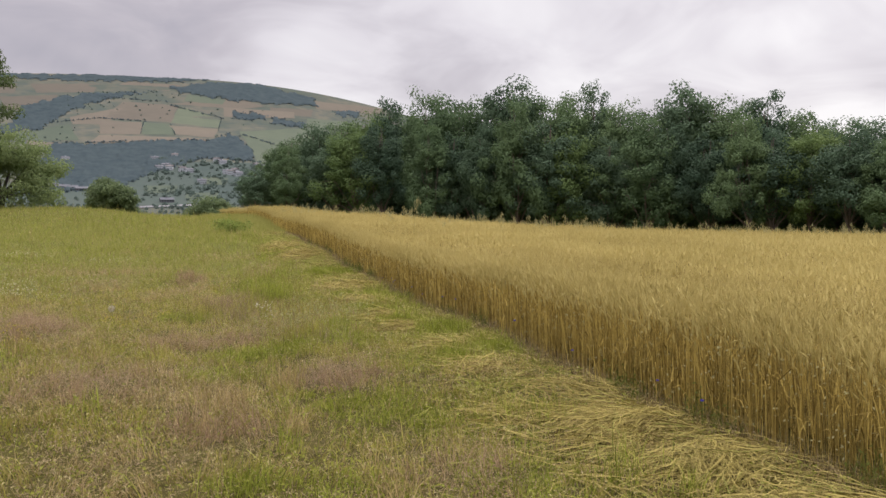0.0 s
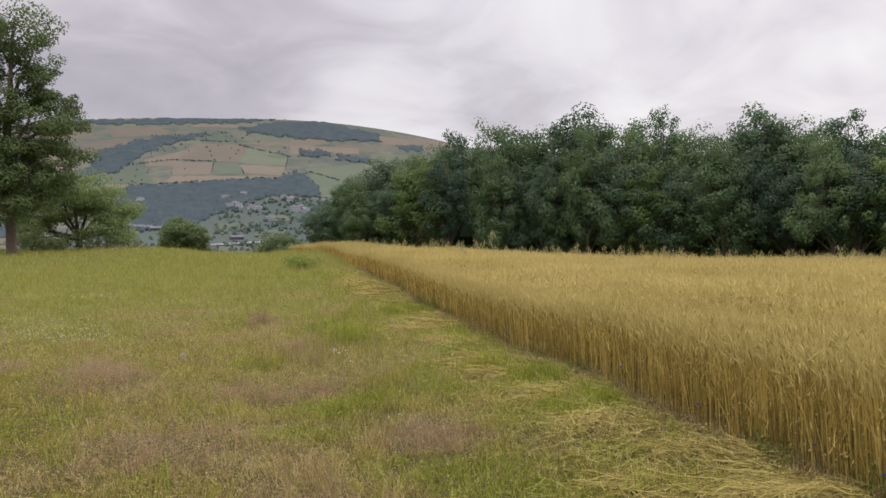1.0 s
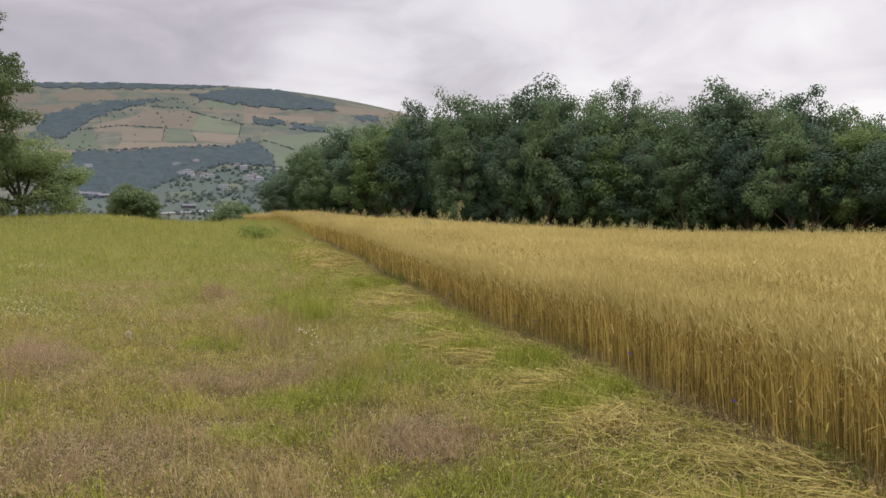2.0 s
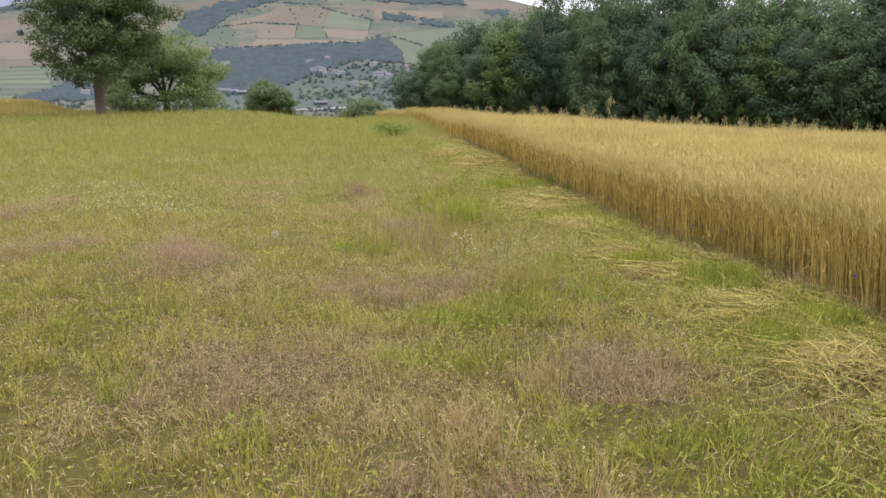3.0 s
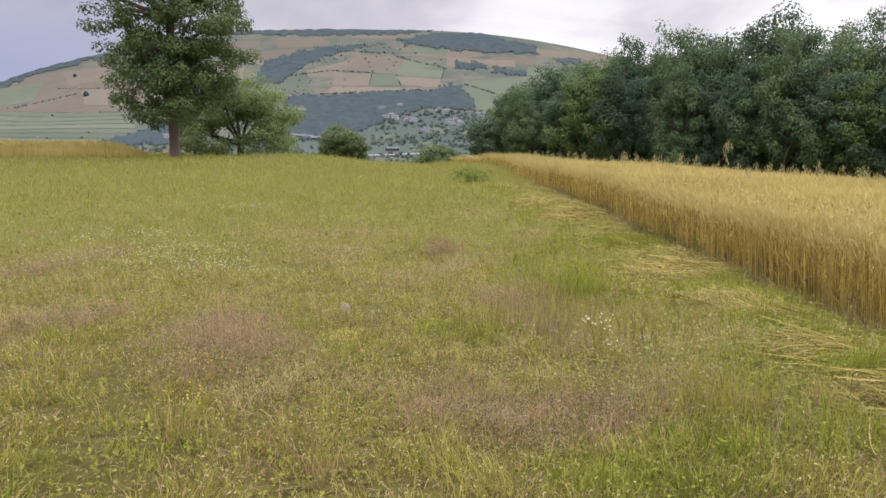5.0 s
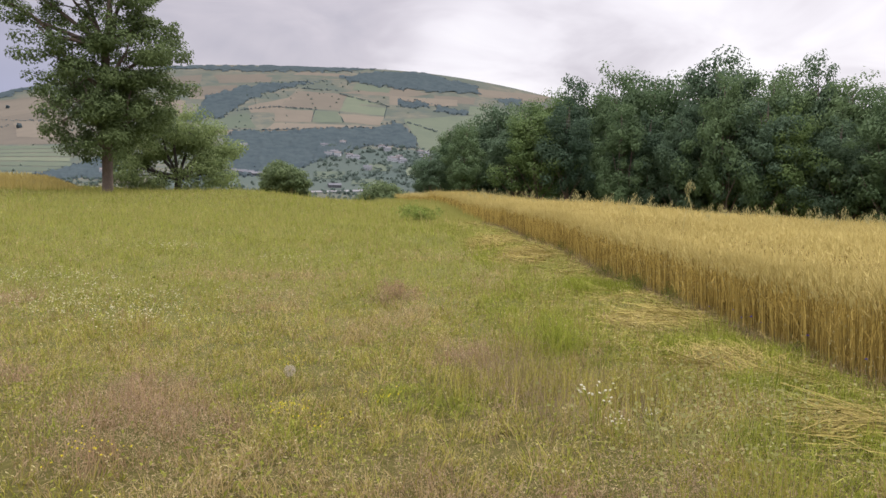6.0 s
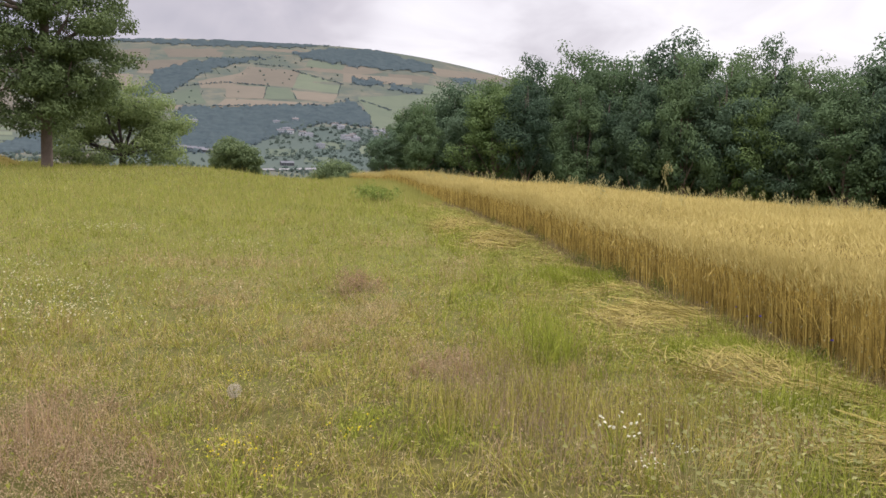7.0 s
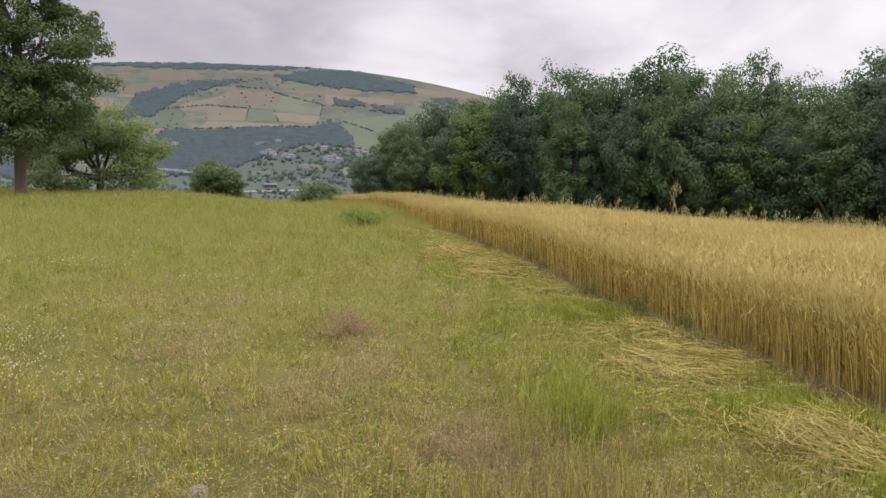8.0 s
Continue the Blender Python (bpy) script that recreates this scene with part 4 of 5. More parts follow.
# ---- trees ----
def crown_cloud(seed, lobes, clumps, leaves, leaf, squash=0.7, three=True, tight=1.0):
    """Leaves in clumps over and inside several rounded masses (x, y, z, radius across, radius up)."""
    g = np.random.default_rng(seed)
    weight = np.array([q[3] ** 2 * q[4] for q in lobes]) ** 0.75
    pick = g.choice(len(lobes), clumps, p=weight / weight.sum())
    L = np.array(lobes)[pick]
    d = g.normal(size=(clumps, 3))
    d /= np.linalg.norm(d, axis=1)[:, None]
    r = g.uniform(0.45, 1.0, (clumps, 1)) ** 0.5 * g.uniform(0.85, 1.12, (clumps, 1))
    c = L[:, :3] + d * r * np.stack([L[:, 3], L[:, 3], L[:, 4]], -1)
    c[:, 2] = np.maximum(c[:, 2], 0.4)
    rad = tight * (L[:, 3] * g.uniform(0.30, 0.58, clumps)).clip(0.3, 1.4)
    thin = 1 - 0.5 * smooth(0.80, 0.97, c[:, 2] / c[:, 2].max())      # airier at the top
    n = np.maximum(8, (leaves * thin * (rad / rad.mean()) ** 1.6 * g.uniform(0.6, 1.4, clumps)).astype(int))
    k = np.repeat(np.arange(clumps), n)
    d = g.normal(size=(len(k), 3))
    d /= np.linalg.norm(d, axis=1)[:, None]
    p = c[k] + d * (rad[k] * g.uniform(0.15, 1.0, len(k)) ** 0.45)[:, None] * np.array([1.15, 1.15, squash])
    p[:, 2] = np.maximum(p[:, 2], 0.12)
    nn = d + np.array([0, 0, 0.4]) + g.normal(0, 0.38, (len(k), 3))
    nn /= np.linalg.norm(nn, axis=1)[:, None]
    v, f = cards(p, nn, leaf * g.uniform(0.6, 1.4, len(p)), leaf * 0.75, None, three)
    return v, f, c, pick


def limbs(seed, trunk_r, fork, lobes, c, pick, twigs):
    """A trunk that divides into a limb for each mass of leaves, and twigs from there."""
    g = np.random.default_rng(seed + 100)
    sway = (g.normal(0, 0.12), g.normal(0, 0.12))
    pieces = [tube([(0, 0, -0.6), (0.0, 0.02, 0.1), (sway[0] * 0.6, sway[1] * 0.6, fork * 0.55), (*sway, fork)], [trunk_r * 1.45, trunk_r * 1.05, trunk_r * 0.88, trunk_r * 0.8], 10)]
    order = g.permutation(len(c))
    for k, (lx, ly, lz, lr, lh) in enumerate(lobes):
        if lz > fork:
            s0 = (*sway, fork - 0.15)
        else:
            s0 = (sway[0] * 0.5, sway[1] * 0.5, max(0.4, min(fork, lz) * 0.75))
        m = (lx * 0.5 + g.normal(0, 0.25), ly * 0.5 + g.normal(0, 0.25), s0[2] + (lz - s0[2]) * 0.62)
        end = (lx * 0.95, ly * 0.95, lz + lh * 0.35)
        pieces.append(tube([s0, m, (lx * 0.8, ly * 0.8, lz), end], [trunk_r * 0.46, trunk_r * 0.34, trunk_r * 0.22, trunk_r * 0.08], 7))
        for q in [q for q in order if pick[q] == k][:twigs]:
            a = Vector(m).lerp(Vector((lx * 0.8, ly * 0.8, lz)), g.uniform(0.1, 1))
            b = Vector(c[q])
            h = a.lerp(b, 0.5) + Vector((g.normal(0, 0.2), g.normal(0, 0.2), 0.15))
            pieces.append(tube([tuple(a), tuple(h), tuple(b)], [trunk_r * 0.17, trunk_r * 0.11, trunk_r * 0.03], 5))
    return joined(pieces)


def random_lobes(seed, tall, wide, low, count):
    """Leaf masses stacked unevenly into one full crown."""
    g = np.random.default_rng(seed + 500)
    out = [(0.0, 0.0, low + (tall - low) * 0.45, wide * 0.36, (tall - low) * 0.40)]
    for k in range(count):
        f = (k + 0.5) / count
        q = k * 2.4 + g.uniform(-0.4, 0.4)
        reach = wide * 0.5 * (0.66 - 0.62 * max(0, f - 0.35) / 0.65) * g.uniform(0.75, 1.1)
        r = wide * g.uniform(0.19, 0.27)
        out.append((reach * math.cos(q), reach * math.sin(q), low + r * 0.7 + (tall - low - 1.6 * r) * f, r, r * g.uniform(0.8, 1.1)))
    out.append((g.normal(0, 0.3), g.normal(0, 0.3), tall - wide * 0.19, wide * 0.22, wide * 0.19))
    return out


def dome_lobes(seed, tall, wide):
    """Leaf masses of a round bush, full to the ground."""
    g = np.random.default_rng(seed + 700)
    out = [(0.0, 0.0, tall * 0.46, wide * 0.36, tall * 0.42), (0.0, 0.0, tall * 0.72, wide * 0.26, tall * 0.25)]
    for k in range(7):
        q, r = k * 0.9 + g.uniform(-0.2, 0.2), wide * g.uniform(0.24, 0.30)
        out.append((r * math.cos(q), r * math.sin(q), tall * g.uniform(0.25, 0.5), wide * g.uniform(0.17, 0.23), tall * g.uniform(0.2, 0.3)))
    return out


def make_tree(name, label, seed, lobes, clumps, leaves, leaf, trunk_r, fork, material, category="tree", group="", twigs=3, squash=0.7, tight=1.0, bark=M_BARK):
    tree = thing(name, label, category, group)
    v, f, c, pick = crown_cloud(seed, lobes, clumps, leaves, leaf, squash, True, tight)
    tv, tf = limbs(seed, trunk_r, fork, lobes, c, pick, twigs)
    part("trunk", mesh_from("trunk", tv, tf, bark, True), tree)
    part("crown", mesh_from("crown", v, f, material), tree)
    return tree


def stand(tree, x, y, turn=0.0, s=1.0, sz=None, sink=0.1):
    m = Matrix.Translation((x, y, float(height(x, y)) - sink)) @ Matrix.Rotation(turn, 4, "Z") @ Matrix.Diagonal((s, s, sz or s, 1))
    return m


def at_bearing(az, dist):
    a = radians(az)
    return 0.05 - dist * math.sin(a), 1.61 + dist * math.cos(a)


def build_belt():
    """The dense belt of broadleaved trees beyond the wheat."""
    label = "dense dark green broadleaved tree in the belt beyond the wheat"
    kinds = []
    for k, (wide, low, count, mat) in enumerate(((6.5, 0.4, 12, 0), (7.2, 0.3, 14, 1), (5.8, 0.8, 11, 0), (6.8, 2.4, 12, 2), (6.2, 2.4, 12, 1), (5.4, 2.2, 9, 0), (6.6, 2.6, 12, 0))):
        kinds.append(make_tree("belt_tree", "lighter green young tree at the front of the belt" if mat == 2 else label, 11 + k, random_lobes(11 + k, 10, wide, low, count), 110 if k in (2, 5) else 125, 145, 0.18, 0.13, 2.2, M_LEAF[mat], group="belt of trees", twigs=1, squash=0.8, tight=0.86))
    # bearing, distance, rise of the top in degrees, kind, width factor
    left = [(12.4, 78, 3.9, 0, 1.0), (11.2, 77, 5.0, 1, 0.9), (9.6, 76, 5.9, 0, 0.9), (7.9, 76, 6.1, 1, 0.9), (6.2, 77, 6.3, 3, 0.8), (4.6, 78, 7.3, 2, 0.9),
            (2.1, 75, 7.7, 0, 1.0), (0.2, 72, 7.9, 1, 1.0), (-3.2, 69, 8.6, 2, 1.1), (-4.6, 70, 7.6, 0, 1.0), (-6.4, 69, 7.6, 1, 1.0), (-8.7, 70, 8.0, 2, 0.8), (-10.4, 68, 6.7, 0, 1.0)]
    right = [(-12.1, 67, 6.5, 1, 1.0), (-14.7, 67, 7.9, 2, 1.15), (-16.2, 67, 6.8, 0, 1.0), (-17.6, 66, 6.6, 1, 1.0), (-19.6, 66, 7.0, 2, 1.0), (-21.6, 65, 5.7, 0, 1.0), (-23.6, 64, 5.6, 1, 1.0),
            (-26.0, 63, 5.3, 0, 1.1), (-28.6, 62, 5.5, 1, 1.1), (-31.2, 61, 5.6, 2, 1.2), (-34.5, 60, 5.6, 0, 1.2), (-38.5, 59, 5.8, 1, 1.2), (-43, 58, 5.8, 0, 1.3)]
    rows = left + right
    rows += [(0.5 * (p[0] + q[0]), p[1] + 2, min(p[2], q[2]) * 0.5 + 0.25 * (p[2] + q[2]) - 0.15, (k * 3) % 2, 0.9) for k, (p, q) in enumerate(zip(rows, rows[1:])) if k < 22]
    g = np.random.default_rng(77)
    front = []
    for k, az in enumerate(np.arange(13.4, -42, -2.1)):
        back = float(np.interp(-az, [-q[0] for q in sorted(rows, key=lambda q: -q[0])], [q[2] for q in sorted(rows, key=lambda q: -q[0])]))
        front.append((az + g.normal(0, 0.4), 71.5 - 0.33 * (13 - az) + g.uniform(-2.5, 1.5), back * g.uniform(0.66, 0.92), (6, 4, 6, 3, 6, 4, 6)[k % 7], g.uniform(0.7, 1.0)))
    used = set()
    for k, (az, dist, rise, kind, wide) in enumerate(rows + front):
        x, y = at_bearing(az, dist)
        tall = EYE_Z + dist * math.tan(radians(rise + 0.3)) - float(height(x, y)) + 0.1
        sz = tall / 10.0
        s = wide * (0.55 + 0.45 * sz)
        m = stand(None, x, y, k * 2.399, s, sz)
        if kind == 2 and k % 2:
            kind = 5
        elif kind == 0 and k % 3 == 0:
            kind = 4
        if kind in used:
            copy_thing(kinds[kind], m).matrix_basis = m
        else:
            kinds[kind].matrix_basis = m
            used.add(kind)
    # a second line that closes the gaps
    for k in range(8):
        x, y = at_bearing(-16 - k * 3.4, 83 - k * 0.7)
        sz = 0.92 + 0.12 * math.sin(k * 2.1)
        copy_thing(kinds[k % 2], Matrix.Identity(4)).matrix_basis = stand(None, x, y, k * 1.7, 1.05, sz)


build_belt()


def build_lone_trees():
    lobes = [(-0.1, -0.5, 3.3, 2.2, 1.7), (-2.0, 0.2, 4.5, 1.9, 1.8), (-2.4, 0.7, 6.2, 2.0, 1.7), (-1.2, -1.2, 5.4, 2.1, 1.7), (1.4, -1.0, 5.1, 2.3, 2.0), (2.5, 0.3, 6.2, 2.1, 2.0), (2.7, 0.3, 8.2, 1.9, 1.9), (-0.8, 1.0, 7.3, 1.9, 1.5), (1.4, -0.6, 8.0, 2.3, 2.1), (1.8, 1.2, 4.6, 1.9, 1.6),
             (-3.7, -0.3, 8.6, 2.0, 1.6), (-4.5, 0.4, 11.0, 2.0, 1.6), (-2.0, 0.8, 10.8, 1.9, 1.5), (-2.2, 0.6, 13.0, 2.4, 1.9), (0.6, -0.4, 13.6, 2.5, 1.9), (1.7, 0.8, 12.0, 1.7, 1.5), (1.7, -0.5, 10.2, 1.6, 1.4), (0.3, 0.2, 11.6, 1.8, 1.3), (-2.6, -0.3, 7.6, 1.6, 1.2), (0.6, -1.0, 9.0, 1.6, 1.3), (-1.5, 0.2, 9.4, 1.4, 1.0), (-0.5, -0.9, 2.7, 1.6, 1.0), (0.9, -0.7, 3.6, 1.6, 1.2), (2.5, 0.2, 9.8, 1.5, 1.3), (-5.7, 0.2, 10.2, 1.5, 1.0)]
    big = make_tree("field_tree", "tall broadleaved tree with a bare grey-brown trunk at the meadow's edge", 31, lobes, 360, 165, 0.175, 0.31, 8.4, M_LEAF[3], twigs=3, squash=0.72, tight=0.76)
    big.matrix_basis = Matrix.Translation((-30.6, 50.0, float(height(-30.6, 50.0)) - 0.1)) @ Matrix.Rotation(radians(33.4), 4, "Z") @ Matrix.Diagonal((0.97, 0.97, 0.98, 1))
    lobes = [(-2.5, 0.2, 2.7, 1.7, 1.2), (-3.0, 0.4, 1.6, 1.4, 1.0), (2.6, -0.3, 1.7, 1.4, 1.0), (0.0, -0.5, 3.8, 2.0, 1.3), (2.3, 0.3, 3.1, 1.8, 1.2), (0.4, 1.6, 3.2, 2.0, 1.3), (-2.2, -0.9, 1.1, 1.9, 1.0), (1.9, -1.0, 1.1, 1.9, 0.9), (3.2, 0.2, 2.0, 1.3, 0.9), (-1.2, 0.3, 3.3, 1.8, 1.2)]
    orchard = make_tree("orchard_tree", "round yellow-green fruit tree with spreading dark limbs behind the meadow", 32, lobes, 165, 165, 0.17, 0.27, 1.1, M_ORCHARD, twigs=4, squash=0.66, tight=0.9, bark=M_LIMB)
    orchard.matrix_basis = stand(None, -31.4, 59.1, radians(29), 0.96, 1.09)
    for az, dist, top, wide, seed, label in ((22.55, 84, 2.72, 5.5, 33, "round green bush beyond the crest of the meadow"), (16.2, 92, 1.45, 6.6, 34, "low wide green bush beyond the crest of the meadow")):
        a = radians(az)
        x, y = ORIGIN[0] - dist * math.sin(a), ORIGIN[1] + dist * math.cos(a)
        tall = EYE_Z + dist * math.tan(radians(top)) - float(height(x, y))
        b = make_tree("bush", label, seed, dome_lobes(seed, tall, wide), 110, 170, 0.22, 0.12, 0.8, M_BUSH, "bush", "bushes past the crest", 2)
        b.matrix_basis = stand(None, x, y)


build_lone_trees()


# ---- the far side of the valley ----
def inside(poly, px, py):
    c = np.zeros(len(px), bool)
    n = len(poly)
    for k in range(n):
        (x1, y1), (x2, y2) = poly[k], poly[(k + 1) % n]
        hit = ((y1 > py) != (y2 > py)) & (px < (x2 - x1) * (py - y1) / (y2 - y1 + 1e-12) + x1)
        c ^= hit
    return c


def field(corners, material, label, lift=0.4):
    """A field draped over the far slope, between four corners (bearing, rise)."""
    a, b, c, d = (np.array(q) for q in corners)
    n = 12
    u, w = np.meshgrid(np.linspace(0, 1, n), np.linspace(0, 1, n), indexing="ij")
    p = (a * ((1 - u) * (1 - w))[..., None] + b * (u * (1 - w))[..., None] + c * (u * w)[..., None] + d * ((1 - u) * w)[..., None])
    p = p + 0.03 * np.stack([np.sin(p[..., 1] * 9), 0.4 * np.sin(p[..., 0] * 4)], -1)
    v = on_slope(p[..., 0], p[..., 1], lift).reshape(-1, 3)
    i, j = np.meshgrid(np.arange(n - 1), np.arange(n - 1), indexing="ij")
    f = np.stack([i * n + j, (i + 1) * n + j, (i + 1) * n + j + 1, i * n + j + 1], -1).reshape(-1, 4)
    tagged(new("hill_field", mesh_from("hill_field", v, [f], material, True)), label, "field", "fields on the far hill", "structure")


TAN, GREEN = "pale stubble field on the far hillside", "green pasture field on the far hillside"


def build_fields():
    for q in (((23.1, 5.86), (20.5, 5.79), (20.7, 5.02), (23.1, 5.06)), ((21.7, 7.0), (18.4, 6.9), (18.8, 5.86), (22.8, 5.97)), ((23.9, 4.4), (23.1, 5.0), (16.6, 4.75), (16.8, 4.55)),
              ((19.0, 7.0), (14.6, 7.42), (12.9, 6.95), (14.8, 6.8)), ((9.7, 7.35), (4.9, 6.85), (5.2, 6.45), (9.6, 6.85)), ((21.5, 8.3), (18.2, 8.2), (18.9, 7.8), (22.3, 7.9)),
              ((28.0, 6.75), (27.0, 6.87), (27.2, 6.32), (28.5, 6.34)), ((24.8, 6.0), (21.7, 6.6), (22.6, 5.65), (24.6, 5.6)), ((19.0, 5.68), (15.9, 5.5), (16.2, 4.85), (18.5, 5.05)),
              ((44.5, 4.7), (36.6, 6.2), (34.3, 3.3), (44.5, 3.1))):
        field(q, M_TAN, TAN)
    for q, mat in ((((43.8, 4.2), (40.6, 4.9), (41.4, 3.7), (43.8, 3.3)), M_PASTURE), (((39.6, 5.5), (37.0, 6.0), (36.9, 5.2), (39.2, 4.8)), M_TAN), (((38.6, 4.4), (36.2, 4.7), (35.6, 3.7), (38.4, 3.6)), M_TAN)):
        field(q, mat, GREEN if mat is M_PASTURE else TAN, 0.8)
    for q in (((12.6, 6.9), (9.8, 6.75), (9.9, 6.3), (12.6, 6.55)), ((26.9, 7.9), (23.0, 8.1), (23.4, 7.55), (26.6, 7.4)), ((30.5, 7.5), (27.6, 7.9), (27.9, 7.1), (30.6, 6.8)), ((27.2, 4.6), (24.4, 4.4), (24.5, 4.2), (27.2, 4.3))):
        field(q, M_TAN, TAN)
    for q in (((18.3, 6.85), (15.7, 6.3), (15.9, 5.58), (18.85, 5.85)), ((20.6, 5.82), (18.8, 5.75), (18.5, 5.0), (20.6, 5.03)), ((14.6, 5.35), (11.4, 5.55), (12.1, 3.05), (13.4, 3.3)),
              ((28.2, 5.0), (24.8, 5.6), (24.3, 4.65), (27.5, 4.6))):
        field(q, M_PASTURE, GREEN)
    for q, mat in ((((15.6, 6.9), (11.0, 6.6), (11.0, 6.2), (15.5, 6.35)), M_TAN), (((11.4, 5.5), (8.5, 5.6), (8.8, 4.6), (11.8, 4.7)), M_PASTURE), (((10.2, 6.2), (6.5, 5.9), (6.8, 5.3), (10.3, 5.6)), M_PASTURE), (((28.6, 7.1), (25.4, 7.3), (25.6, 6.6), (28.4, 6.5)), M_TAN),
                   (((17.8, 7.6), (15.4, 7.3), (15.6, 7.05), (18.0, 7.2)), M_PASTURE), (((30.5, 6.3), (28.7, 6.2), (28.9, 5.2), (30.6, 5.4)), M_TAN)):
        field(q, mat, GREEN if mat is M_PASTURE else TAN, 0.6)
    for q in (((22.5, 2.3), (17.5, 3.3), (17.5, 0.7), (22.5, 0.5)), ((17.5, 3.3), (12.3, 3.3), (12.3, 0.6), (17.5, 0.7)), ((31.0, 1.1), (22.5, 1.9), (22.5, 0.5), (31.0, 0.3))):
        field(q, M_VALLEY, "meadow on the valley floor, coloured blue-green for haze")
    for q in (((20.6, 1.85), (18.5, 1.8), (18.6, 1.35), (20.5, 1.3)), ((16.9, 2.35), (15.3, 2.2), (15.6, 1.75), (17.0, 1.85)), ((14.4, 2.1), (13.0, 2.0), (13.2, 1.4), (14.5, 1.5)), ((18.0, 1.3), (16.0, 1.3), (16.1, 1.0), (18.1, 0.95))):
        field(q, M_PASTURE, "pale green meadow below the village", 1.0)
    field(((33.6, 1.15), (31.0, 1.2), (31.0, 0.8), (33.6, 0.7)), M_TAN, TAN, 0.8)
    # terraces on the nearer spur
    for k in range(7):
        e = 1.35 + k * 0.26
        field(((43.6, e + 0.20), (35.5, e + 0.23), (35.5, e + 0.03), (43.6, e)), M_PASTURE, "narrow terrace strip on the far hillside")


build_fields()


def far_crowns(pos, size, leaves=30):
    """Ragged little tree crowns for distant woods."""
    n = len(pos)
    sz = size * rng.uniform(0.6, 1.35, n)
    k = np.repeat(np.arange(n), leaves)
    d = rng.normal(size=(len(k), 3))
    d /= np.linalg.norm(d, axis=1)[:, None]
    p = pos[k] + np.array([0, 0, 0.7]) * sz[k][:, None] + d * (sz[k] * rng.uniform(0.4, 1.0, len(k)))[:, None] * np.array([1, 1, 0.9])
    nn = d + np.array([0, 0, 0.5]) + rng.normal(0, 0.3, d.shape)
    nn /= np.linalg.norm(nn, axis=1)[:, None]
    return cards(p, nn, sz[k] * 0.85, sz[k] * 0.85, None, True)


def ragged(a, e):
    """Bearing and rise, shaken so that the edges of woods run unevenly."""
    wide, fine = vnoise(a * 10, e * 10, 4.0, 51), vnoise(a * 10, e * 10, 1.3, 52)
    return a + 0.5 * (wide - 0.5) + 0.25 * (fine - 0.5), e + 0.22 * (vnoise(a * 10, e * 10, 3.0, 53) - 0.5) + 0.13 * (vnoise(a * 10, e * 10, 1.0, 54) - 0.5)


def wood(name, poly, count, size, label, rim=0.2):
    poly = np.array(poly)
    lo, hi = poly.min(0), poly.max(0)
    pa, pe = rng.uniform(lo[0], hi[0], count * 6), rng.uniform(lo[1], hi[1], count * 6)
    keep = inside(poly, *ragged(pa, pe))
    pa, pe = pa[keep][:count], pe[keep][:count]
    if "wood" in label:      # loose crowns at the ragged rim only
        rimmed = ~(inside(poly, *ragged(pa, pe + 0.12)) & inside(poly, *ragged(pa, pe - 0.12)))
        pa, pe = pa[rimmed], pe[rimmed]
    pieces = [far_crowns(on_slope(pa, pe), size * (0.45 if "wood" in label else 0.62), 14 if "wood" in label else 22)]
    if "wood" in label:      # the closed roof of leaves, lumpy, falling to the ground at its rim
        ga, ge = np.arange(lo[0] - 0.2, hi[0] + 0.2, 0.11), np.arange(lo[1] - 0.1, hi[1] + 0.1, 0.045)
        A, E = np.meshgrid(ga, ge, indexing="ij")
        a, e = A.ravel(), E.ravel()
        hit = inside(poly, *ragged(a, e)).reshape(A.shape)
        core = hit.copy()
        core[1:-1, 1:-1] &= hit[:-2, 1:-1] & hit[2:, 1:-1] & hit[1:-1, :-2] & hit[1:-1, 2:]
        lumps = 0.45 * rng.random(A.shape) + 0.55 * vnoise(A * 10, E * 10, 1.6, 61) + 0.5 * vnoise(A * 10, E * 20, 5.0, 62) - 0.2
        lift = np.where(core, size * (0.05 + 1.0 * lumps), min(rim, size * 0.3))
        v = on_slope(a + rng.normal(0, 0.02, len(a)), e, lift.ravel())
        n = len(ge)
        i, j = np.nonzero(hit[:-1, :-1] & hit[1:, :-1] & hit[:-1, 1:] & hit[1:, 1:])
        pieces.append((v, [np.stack([i * n + j, (i + 1) * n + j, (i + 1) * n + j + 1, i * n + j + 1], -1)]))
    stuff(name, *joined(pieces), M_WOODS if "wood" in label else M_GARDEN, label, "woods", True)


